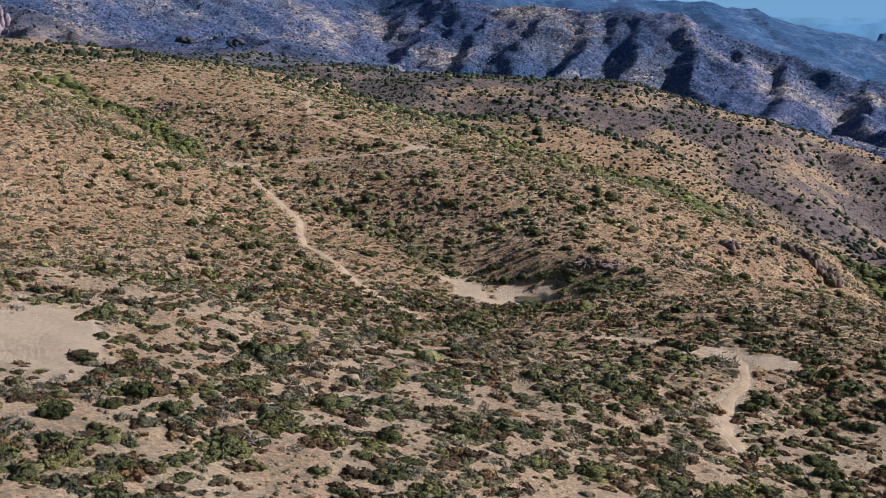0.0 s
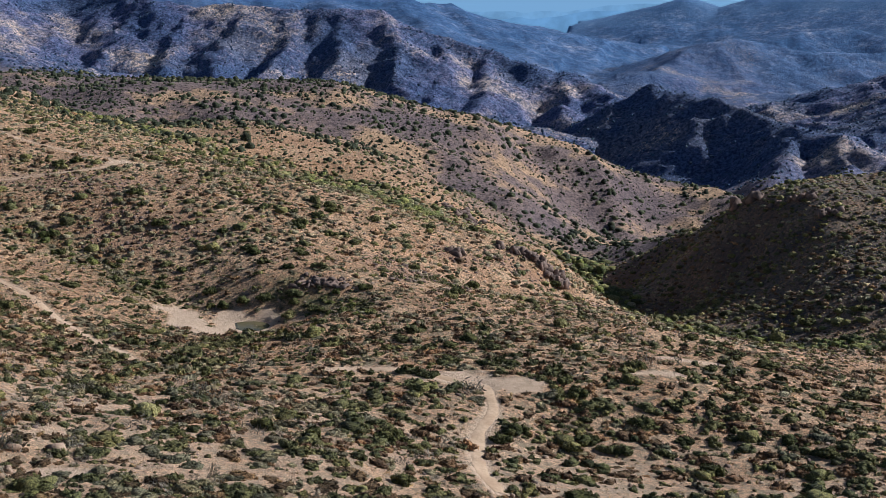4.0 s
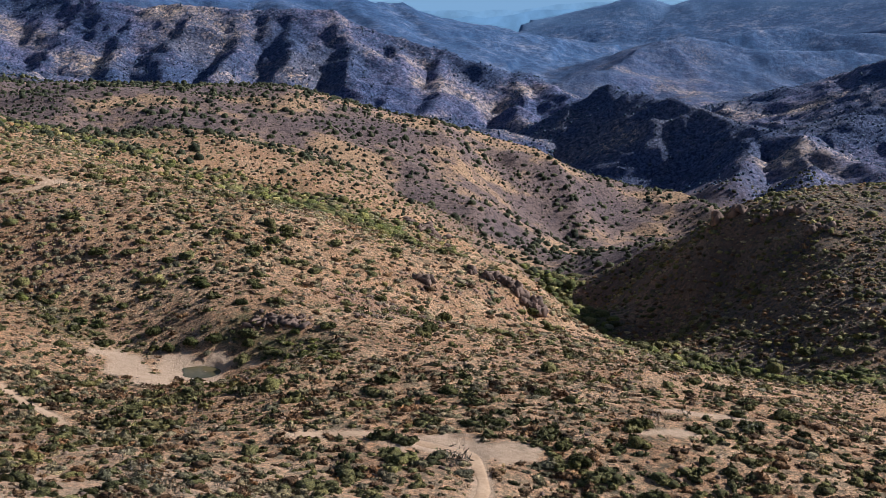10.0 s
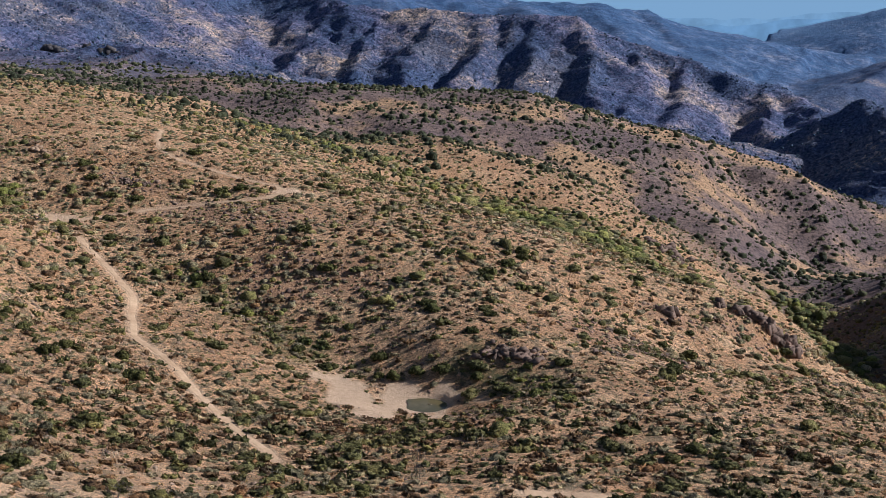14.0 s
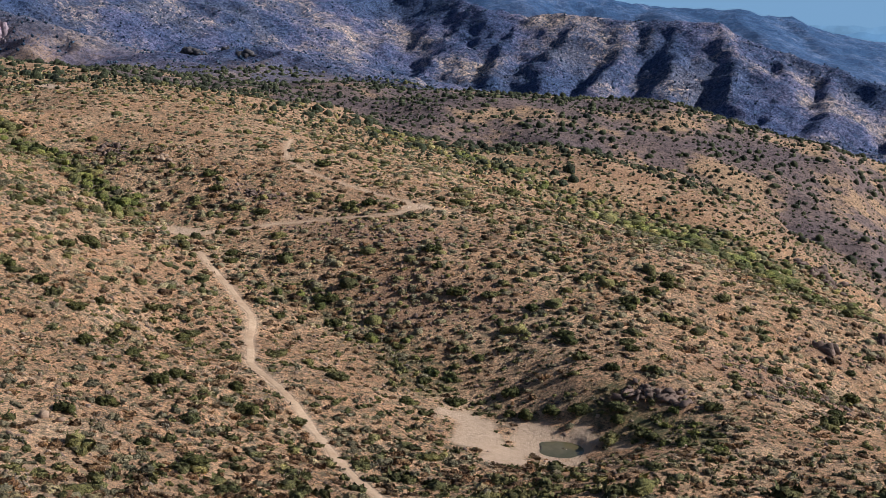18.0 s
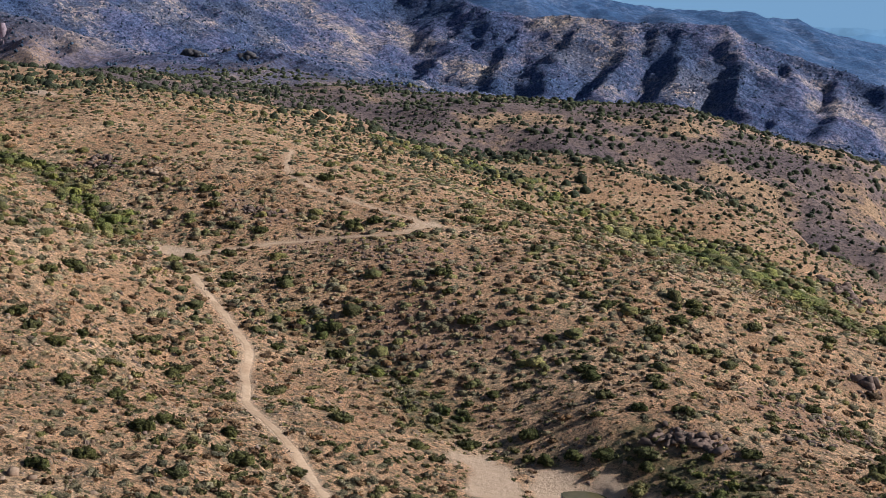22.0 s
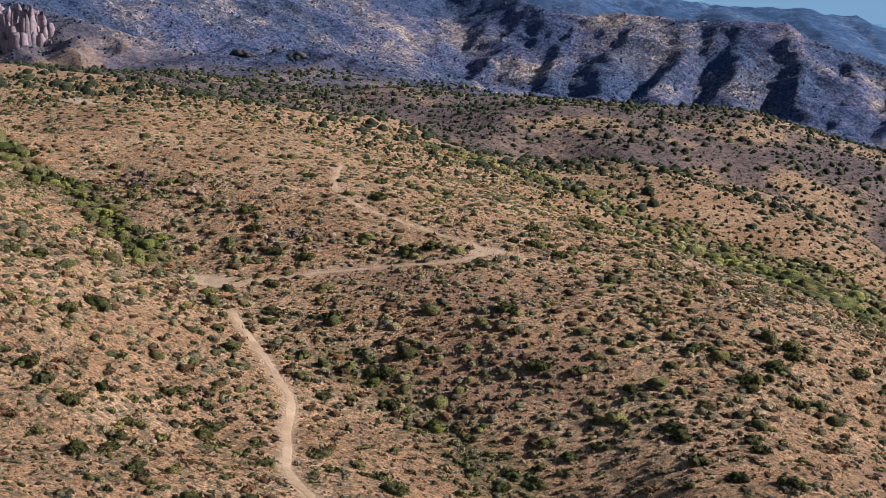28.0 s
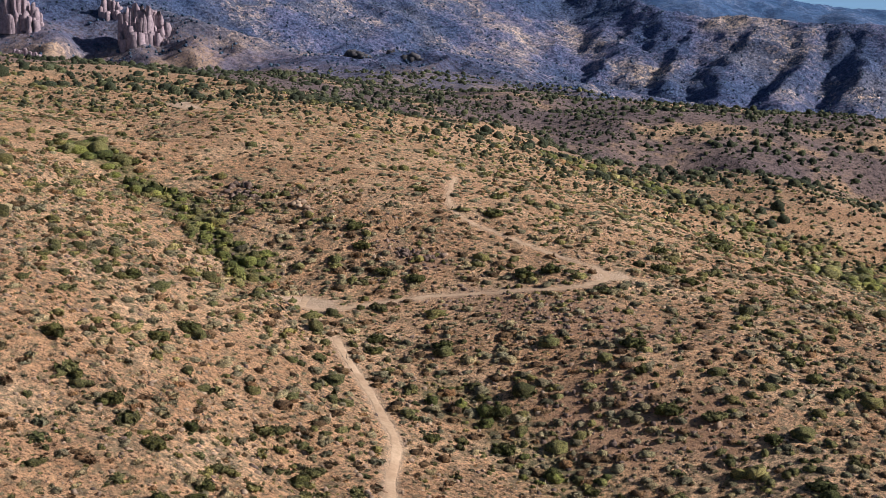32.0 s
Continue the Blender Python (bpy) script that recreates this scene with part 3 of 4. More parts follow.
# ---------------------------------------------------------------- mesh helpers
def mesh_of(name, verts, faces, material=None, smooth=False):
    """A mesh from numpy arrays; all faces have the same number of corners."""
    me = bpy.data.meshes.new(name)
    verts, faces = np.asarray(verts, np.float32), np.asarray(faces, np.int32)
    me.vertices.add(len(verts))
    me.vertices.foreach_set("co", verts.ravel())
    me.loops.add(faces.size)
    me.loops.foreach_set("vertex_index", faces.ravel())
    me.polygons.add(len(faces))
    me.polygons.foreach_set("loop_start", np.arange(0, faces.size, faces.shape[1], dtype=np.int32))
    if smooth:
        me.polygons.foreach_set("use_smooth", np.ones(len(faces), bool))
    me.update(calc_edges=True)
    if material:
        me.materials.append(material)
    return me


def grid_faces(rows, cols):
    i = np.arange(rows - 1)[:, None] * cols + np.arange(cols - 1)[None]
    return np.stack([i, i + 1, i + cols + 1, i + cols], -1).reshape(-1, 4)


# gullies where green brush stands close
GULLIES = (
    (5.5, ((-232, 296), (-221.8, 297), (-205, 289.5), (-193, 282), (-186, 280), (-178, 276))),
    (11.0, ((-130, 420), (-112, 414), (-98, 397), (-87, 375), (-75, 350), (-62, 352))),
    (13.0, ((-225, 470), (-199, 462), (-152, 440), (-134, 440), (-116, 436), (-104, 428), (-90, 420), (-76, 425))),
    (6.0, ((-134, 256), (-127, 255.8), (-122, 253), (-114.5, 248.5), (-108, 243), (-100, 238))),
    (9.0, ((24, 270), (8, 284), (-8, 300), (-20, 316), (-27, 350), (-36, 400))),
    (12.0, ((-36, 400), (-44, 450), (-52, 540), (-66, 623), (-54, 697), (-40, 760))),
    (5.0, ((-74, 236), (-69, 233), (-64, 229), (-58, 222))),
)
GULLY_LINES = [(full, half, smooth_line(line, 2.0)) for full, (half, line) in zip((1.0, 1.0, 0.45, 0.5, 0.9, 0.9, 0.7), GULLIES)]


def gully_share(x, y):
    share = np.zeros(np.shape(x))
    for full, half, line in GULLY_LINES:
        share = np.maximum(share, full - full * ramp(off_line(x, y, line) + half * 0.4 * lumps(x, y, 6, 31), half * 0.35, half))
    return share


STONY = ((-70, 239, 7, 3.5), (-54, 287, 6, 4), (-44, 294, 8, 4), (-200, 303, 10, 4), (-163, 295, 9, 4), (-128, 285, 22, 8), (-112, 262, 14, 8), (-58, 262, 14, 10))


def stony_share(x, y):
    share = np.zeros(np.shape(x))
    for cx, cy, a, b in STONY:
        share = np.maximum(share, 1.0 - ramp(np.sqrt(((x - cx) / a) ** 2 + ((y - cy) / b) ** 2) + 0.4 * lumps(x, y, 5, 33), 0.5, 1.2))
    return share


def basin_share(x, y):
    """The brushy low ground before the hill."""
    return (1 - ramp(y - 0.12 * (x + 60), 205, 232)) * ramp(x, -128, -100)


def thicket_share(x, y):
    """The dark oak thickets east of the near trail and on the shaded hill."""
    return np.maximum(ramp(x, -27, -17) * (1 - ramp(y, 186, 204)), ramp(x + 0.10 * (y - 290), -22, -10) * ramp(y - 0.3 * x, 262, 284))


# ---------------------------------------------------------------- ground
def build_ground():
    fine = np.arange(-62.0, 17.01, 0.18)
    az = np.radians(np.r_[np.arange(-180.0, -62.0, 4.0), fine, np.arange(19.0, 178.0, 4.0), 180.0])
    r = np.r_[np.array([0.05, 3.0, 7.0]), np.geomspace(12, 85, 40)[:-1], np.geomspace(85, 330, 290)[:-1], np.geomspace(330, 980, 140)[:-1], np.linspace(980, 1800, 215)[:-1], np.geomspace(1800, 3400, 100)[:-1], np.geomspace(3400, 4900, 45)]
    a, d = np.meshgrid(az, r)
    x, y = HUB[0] + d * np.sin(a), HUB[1] + d * np.cos(a)
    z = surface(x, y)
    verts = np.stack([x, y, z], -1).reshape(-1, 3)
    middle = len(verts)
    verts = np.vstack([verts, [[HUB[0], HUB[1], float(height(HUB[0], HUB[1]))]]])
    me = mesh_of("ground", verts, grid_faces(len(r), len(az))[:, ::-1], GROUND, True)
    far = d.ravel()
    x, y = verts[:-1, 0], verts[:-1, 1]
    shares = {
        "bare": np.clip(0.4 * basin_share(x, y) * (1 - ramp(y, 150, 185)) * (1 + 0.6 * lumps(x, y, 6, 48)) + flat_share(x, y) + 0.8 * trail_depth(x, y) + 0.9 * pond_dip(x, y), 0, 1),
        "stony": stony_share(x, y) * 0.6,
        "grassy": np.clip(gully_share(x, y) * (0.75 + 0.4 * lumps(x, y, 4, 47)), 0, 0.85),
        # covers the shaded hill: oak ground plus shade put into the colour
        "oak_shade": np.clip(0.65 * ramp(x + 0.10 * (y - 290), -22, -12) * ramp(y - 0.3 * x, 268, 290) * (1 + 0.4 * lumps(x, y, 9, 46)) + 0.04 * thicket_share(x, y), 0, 0.85),
        # wooded patches; the extra on the dark ridge also paints in its missing shade
        "woods": np.clip(0.5 + 0.8 * lumps(x, y, 130, 74) + 0.5 * lumps(x, y, 45, 75) + 0.5 * np.exp(-(((x + 10) / 120) ** 2 + ((y - 1140) / 140) ** 4)), 0, 1),
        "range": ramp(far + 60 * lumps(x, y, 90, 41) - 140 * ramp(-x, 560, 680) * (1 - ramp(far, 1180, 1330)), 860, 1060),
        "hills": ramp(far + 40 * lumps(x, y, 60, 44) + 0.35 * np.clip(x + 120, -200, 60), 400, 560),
        # share of painted haze, growing with distance
        "dust_haze": ramp(far + 250 * lumps(x, y, 600, 45), 3800, 4500),
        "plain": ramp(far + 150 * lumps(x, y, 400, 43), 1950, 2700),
        "scrub": np.clip(0.55 + 0.5 * lumps(x, y, 30, 42) + gully_share(x, y) + 0.35 * thicket_share(x, y) + 0.6 * ramp(x + 0.10 * (y - 290), -22, -10) * ramp(y - 0.3 * x, 262, 284) + 0.25 * basin_share(x, y), 0, 1),
    }
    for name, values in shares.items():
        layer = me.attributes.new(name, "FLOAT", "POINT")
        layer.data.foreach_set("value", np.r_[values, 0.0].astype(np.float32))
    ob = new("ground", me)
    tagged(ob, "tan sandy desert hills rising to rocky ranges painted haze blue", "ground", kind="structure")
    return ob


def build_trail(name, half, line, label):
    t = np.gradient(line, axis=0)
    t /= np.linalg.norm(t, axis=1)[:, None]
    side = np.stack([-t[:, 1], t[:, 0]], -1)
    across = np.linspace(-1, 1, 8)
    width = half * (1 + 0.22 * lumps(np.arange(len(line)) * 0.7, 0 * line[:, 0], 3.0, 51))
    xy = line[:, None] + side[:, None] * (across[None, :, None] * width[:, None, None])
    xy = xy + 0.14 * np.stack([lumps(xy[..., 0], xy[..., 1], 1.1, 52), lumps(xy[..., 0], xy[..., 1], 1.1, 53)], -1) * np.abs(across)[None, :, None]
    z = surface(xy[..., 0], xy[..., 1]) + 0.05 - 0.10 * np.abs(across)[None] ** 6
    ob = new(name, mesh_of(name, np.concatenate([xy, z[..., None]], -1).reshape(-1, 3), grid_faces(len(line), 8)[:, ::-1], TRAIL, True))
    tagged(ob, label, "trail", kind="structure")
    return ob


def build_pond():
    a = np.linspace(0, 2 * np.pi, 65)[:-1]
    rings = np.linspace(0.05, 1.0, 6)
    wobble = 1 + 0.12 * np.sin(3 * a + 0.5) + 0.06 * np.sin(5 * a)
    x = POND[0] + POND[2] * 1.4 * rings[:, None] * (np.cos(a) * wobble)[None]
    y = POND[1] + POND[3] * 1.4 * rings[:, None] * (np.sin(a) * wobble)[None]
    n = 64
    verts = np.stack([x, y, 0 * x + POND[4]], -1).reshape(-1, 3)
    i = np.arange(5)[:, None] * n + np.arange(n)[None]
    j = np.arange(5)[:, None] * n + (np.arange(n)[None] + 1) % n
    ob = new("pond_water", mesh_of("pond_water", verts, np.stack([i, i + n, j + n, j], -1).reshape(-1, 4), WATER, True))
    tagged(ob, "shallow murky olive-green stock pond water", "pond", kind="structure")


def build_distance():
    """Hazy lowland far beyond the last hills: a plain ring of distance that glows in haze blue."""
    n = Nodes("glowing_haze", 1.0)
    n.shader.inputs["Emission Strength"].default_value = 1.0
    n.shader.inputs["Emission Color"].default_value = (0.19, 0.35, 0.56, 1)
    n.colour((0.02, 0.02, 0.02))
    a = np.linspace(0, 2 * np.pi, 97)
    rows = np.array([-900.0, -300.0, 0.0, 150.0])
    x, y = HUB[0] + 4890 * np.sin(a), HUB[1] + 4890 * np.cos(a)
    verts = np.stack([np.tile(x, (4, 1)), np.tile(y, (4, 1)), np.repeat(rows[:, None], 97, 1)], -1).reshape(-1, 3)
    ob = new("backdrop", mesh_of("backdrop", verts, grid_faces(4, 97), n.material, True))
    tagged(ob, "glowing pale blue backdrop for the hazy lowland beyond the last hills", "distance", kind="structure")
    # faint hill lines before it, cut-out strips that glow in haze blue
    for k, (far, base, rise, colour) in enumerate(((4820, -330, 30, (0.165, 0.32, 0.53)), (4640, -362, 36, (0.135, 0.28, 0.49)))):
        n = Nodes("glowing_hill_lines", 1.0)
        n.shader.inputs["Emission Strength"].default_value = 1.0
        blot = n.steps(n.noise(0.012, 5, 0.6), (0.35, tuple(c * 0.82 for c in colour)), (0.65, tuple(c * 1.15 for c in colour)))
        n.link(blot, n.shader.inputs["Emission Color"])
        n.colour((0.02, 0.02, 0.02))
        a = np.radians(np.linspace(-75, 40, 700))
        x, y = HUB[0] + far * np.sin(a), HUB[1] + far * np.cos(a)
        east = ramp(np.degrees(a), -9, -1)
        top = base + rise * (0.55 * lumps(x, y, 420, 91 + k) + 0.35 * lumps(x, y, 150, 93 + k) + 0.12 * lumps(x, y, 45, 95 + k)) + 52 * east * (0.45 + 0.55 * lumps(x, y, 330, 97 + k))
        verts = np.stack([np.tile(x, (2, 1)), np.tile(y, (2, 1)), np.stack([0 * x - 900, top])], -1).reshape(-1, 3)
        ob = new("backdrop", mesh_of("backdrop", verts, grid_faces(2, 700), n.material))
        tagged(ob, "glowing haze-blue backdrop line of far hills", "distance", kind="structure")


build_ground()
build_distance()
for name, (half, line) in TRAIL_LINES.items():
    build_trail(name, half, line, "pale dusty footpath worn into the hillside")
build_pond()
build_trail("valley_road", 11.0, smooth_line(((270, 2490), (310, 2496), (350, 2500), (400, 2506)), 6.0), "pale straight road strip far down the valley")


# ---------------------------------------------------------------- plants
def sprays(n, seed, flat=0.75, core=0.35, size=0.30, upright=0.0, narrow=1.0, lean=0.0):
    """n leaf sprays (triangles) filling an uneven dome of radius 1 that stands on z = 0."""
    rng = np.random.default_rng(seed)
    lobes = rng.normal(0, 1, (7, 3))
    lobes /= np.linalg.norm(lobes, axis=1)[:, None]
    lobes[:, 2] = np.abs(lobes[:, 2])
    d = rng.normal(0, 1, (n, 3))
    d[:, 2] = np.abs(d[:, 2]) - 0.15
    d /= np.linalg.norm(d, axis=1)[:, None]
    bulge = 0.78 + 0.34 * np.max(np.clip(d @ lobes.T, 0, 1) ** 5, 1)
    r = (core + (1 - core) * rng.random(n) ** 0.45) * bulge
    p = d * r[:, None]
    p[:, 2] = np.maximum(p[:, 2], -0.05) * flat
    p[:, 0] += lean * p[:, 2]
    out = d + rng.normal(0, 0.5, (n, 3))
    out /= np.linalg.norm(out, axis=1)[:, None]
    t = rng.normal(0, 1, (n, 3))
    t[:, 2] += upright
    t -= (t * out).sum(1)[:, None] * out
    t /= np.linalg.norm(t, axis=1)[:, None]
    b = np.cross(out, t)
    s = size * (0.55 + 0.9 * rng.random(n))[:, None]
    ring = np.stack([p + s * t, p - s * (0.6 * t - narrow * b), p - s * (0.6 * t + narrow * b)], 1)
    ring += rng.normal(0, 0.06 * size, ring.shape)
    return ring.reshape(-1, 3)


def dome(rng, sides):
    """One rounded tuft: two uneven rings and a top, as points and triangles."""
    a = 2 * np.pi * (np.arange(sides) + 0.5 * rng.random(sides)) / sides
    low = np.stack([np.cos(a), np.sin(a), 0 * a - 0.12], -1) * rng.uniform(0.72, 1.10, (sides, 1))
    b = a + np.pi / sides
    mid = np.stack([0.90 * np.cos(b), 0.90 * np.sin(b), 0 * b + 0.58], -1) * rng.uniform(0.80, 1.12, (sides, 1))
    k, n = np.arange(sides), (np.arange(sides) + 1) % sides
    tris = np.vstack([np.stack([k, n, k + sides], -1), np.stack([n, n + sides, k + sides], -1), np.stack([k + sides, n + sides, 0 * k + 2 * sides], -1)])
    return np.vstack([low, mid, [[rng.normal(0, 0.1), rng.normal(0, 0.1), rng.uniform(0.72, 1.02)]]]), tris


def mound(n, seed, flat=0.75, size=0.14, lobes=5, sides=6, upright=0.3, narrow=0.7):
    """A shrub of radius 1: several rounded leafy tufts with small sprays standing out of them, as points and triangles."""
    rng = np.random.default_rng(seed)
    points, polygons, base = [], [], 0
    each = n // lobes
    for k in range(lobes):
        yaw = 2 * np.pi * (k + 0.8 * rng.random()) / max(lobes - 1, 1)
        off = rng.uniform(0.35, 0.85) if k else 0.06
        r = rng.uniform(0.22, 0.46) if k else (rng.uniform(0.42, 0.58) if lobes > 2 else 0.8)
        tall = flat * rng.uniform(0.7, 1.4)
        p, f = dome(rng, sides)
        spot = np.array([off * math.cos(yaw), 0.8 * off * math.sin(yaw), 0.05 * flat if k else 0.10 * flat])
        points.append(p * r * np.array([1, 1, tall]) + spot)
        polygons.append(f + base)
        base += len(p)
        if each:
            leaves = sprays(each, seed + 7 * k, tall, 0.9, size / r * rng.uniform(0.8, 1.3), upright, narrow) * r * 1.08 + spot
            points.append(leaves)
            polygons.append(base + np.arange(len(leaves)).reshape(-1, 3))
            base += len(leaves)
    return np.vstack(points), np.vstack(polygons)


def blob(seed):
    """A far tree a few hand's widths across in the view: a rounded eight-sided crown."""
    rng = np.random.default_rng(seed)
    pts = np.array([(1, 0, 0.5), (0, 1, 0.5), (-1, 0, 0.5), (0, -1, 0.5), (0, 0, 1.5), (0, 0, -0.3)], float)
    pts += rng.normal(0, 0.16, pts.shape)
    return pts, np.array([(0, 1, 4), (1, 2, 4), (2, 3, 4), (3, 0, 4), (1, 0, 5), (2, 1, 5), (3, 2, 5), (0, 3, 5)])


def scatter(name, spots, sizes, shapes, material, label, category, tall=None, rng=None):
    """One object of many plants or stones: each spot gets one of the shapes, turned and sized."""
    if len(spots) == 0:
        return None
    rng = rng or np.random.default_rng(len(spots))
    kind = rng.integers(0, len(shapes), len(spots))
    yaw = rng.random(len(spots)) * 2 * np.pi
    tall = np.ones(len(spots)) if tall is None else tall
    blocks, faces, tones, base = [], [], [], 0
    for k, shape in enumerate(shapes):
        points, polygons = shape if isinstance(shape, tuple) else (shape, np.arange(len(shape)).reshape(-1, 3))
        m = kind == k
        if not m.any():
            continue
        c, s = np.cos(yaw[m])[:, None], np.sin(yaw[m])[:, None]
        x, y, z = points[:, 0][None], points[:, 1][None], points[:, 2][None]
        w = sizes[m][:, None]
        y = y * rng.uniform(0.6, 1.1, (int(m.sum()), 1))
        block = np.stack([(x * c - y * s) * w, (x * s + y * c) * w, z * w * tall[m][:, None] + 0 * c], -1) + spots[m][:, None]
        blocks.append(block.reshape(-1, 3))
        n = len(points)
        tones.append(np.repeat(rng.random(int(m.sum())), n))
        faces.append((polygons[None] + (base + np.arange(m.sum()) * n)[:, None, None]).reshape(-1, polygons.shape[1]))
        base += n * int(m.sum())
    me = mesh_of(name, np.vstack(blocks), np.vstack(faces), material, True)
    me.attributes.new("tone", "FLOAT", "POINT").data.foreach_set("value", np.concatenate(tones).astype(np.float32))
    return tagged(new(name, me), label, category, kind="stuff")


def plots(inner, outer, cell, rng, west=-61.0, east=17.0):
    """Jittered places over the sector of country that the flight looks on, with their distance from the hub."""
    x0, x1 = HUB[0] + outer * math.sin(radians(west)), HUB[0] + outer * math.sin(radians(east))
    gx, gy = np.meshgrid(np.arange(x0, x1, cell), np.arange(HUB[1] + inner * 0.4, HUB[1] + outer, cell))
    x = gx.ravel() + (rng.random(gx.size) - 0.5) * cell * 1.1
    y = gy.ravel() + (rng.random(gx.size) - 0.5) * cell * 1.1
    d = np.hypot(x - HUB[0], y - HUB[1])
    a = np.degrees(np.arctan2(x - HUB[0], y - HUB[1]))
    m = (d > inner) & (d < outer) & (a > west) & (a < east)
    return x[m], y[m], d[m]


def open_ground(x, y):
    """How free the ground is of trail, flat and water: 1 free, 0 bare."""
    return (1 - trail_verge(x, y)) * (1 - np.clip(flat_share(x, y) * 1.25, 0, 1)) * (1 - np.clip(pond_dip(x, y) * 2, 0, 1))


BUSHES = {
    "basin": ((-78, 91), (-69, 96), (-69, 85), (-68, 91), (-64, 94), (-59, 80), (-57, 91), (-91, 120), (-76, 128), (-73, 119), (-71, 111), (-51, 108), (-47, 116), (-51, 148), (-45, 145), (-34, 137), (-18, 146), (-16, 142)),
    "pond": ((-1, 216), (-100, 227), (-98, 247), (-88, 233), (-83, 234), (-79, 234), (-78, 244), (-74, 235), (-73, 229), (-72, 245), (-67, 228), (-62, 237), (-48, 244), (-8, 229), (-86, 233), (-73, 233), (-90, 238), (-96, 234), (-69, 230)),
    "west": ((-118, 188), (-118, 181), (-110, 192), (-108, 181), (-101, 180), (-160, 218), (-153, 214), (-148, 214), (-142, 219), (-139, 210), (-135, 214), (-133, 210), (-132, 207), (-132, 223), (-132, 203), (-126, 204), (-119, 199), (-119, 202), (-114, 208), (-109, 202), (-172, 243), (-160, 240), (-158, 232), (-140, 230), (-133, 226), (-132, 255), (-130, 246), (-123, 250), (-121, 229), (-116, 248), (-111, 247), (-109, 225), (-103, 238), (-102, 249), (-127, 256)),
    "lower_slope": ((-95, 250), (-88, 255), (-87, 253), (-79, 255), (-77, 252), (-157, 276), (-151, 266), (-149, 262), (-142, 268), (-119, 277), (-115, 270), (-109, 264), (-104, 265), (-100, 283), (-96, 263), (-92, 277), (-87, 279), (-86, 261), (-84, 273), (-83, 270), (-82, 280), (-77, 271), (-75, 273), (-65, 283), (-164, 288), (-158, 288), (-84, 285), (-82, 288), (-81, 285), (-73, 289)),
    "hill": ((-236, 310), (-236, 294), (-230, 296), (-224, 300), (-180, 296), (-175, 296), (-171, 292), (-145, 297), (-142, 300), (-132, 296), (-131, 315), (-125, 312), (-99, 297), (-74, 297), (-63, 298), (-178, 322), (-169, 332), (-162, 318), (-136, 326), (-126, 323), (-119, 324), (-118, 331)),
    "crest": ((-158, 339), (-119, 340), (-186, 358), (-174, 349), (-138, 363), (-125, 345), (-259, 402), (-147, 384), (-138, 402), (-175, 431), (-95, 412), (-302, 463)),
    "spur": ((-49, 250), (-60, 267), (-55, 258), (-54, 272), (-51, 283), (-50, 272), (28, 278), (-56, 310), (-50, 291), (-42, 308), (-37, 300), (-33, 289), (15, 296), (25, 296), (30, 304), (23, 329)),
    "near": ((-94, 156), (-40, 156), (-39, 153), (-28, 161), (-5, 162), (-94, 176), (-93, 186), (-83, 183), (-79, 181), (-76, 194), (-67, 175), (-40, 181), (-39, 190), (-31, 191), (-27, 165), (-23, 183), (-21, 180), (-19, 168), (-15, 166), (-15, 194), (-13, 174), (-10, 166), (-8, 171), (-2, 179), (4, 173), (8, 170), (-77, 204), (-73, 198), (-72, 207), (-71, 202), (-48, 202), (-41, 200), (-39, 203), (-35, 199), (-27, 206), (-5, 201), (-2, 201), (2, 204), (3, 210), (14, 199)),
}

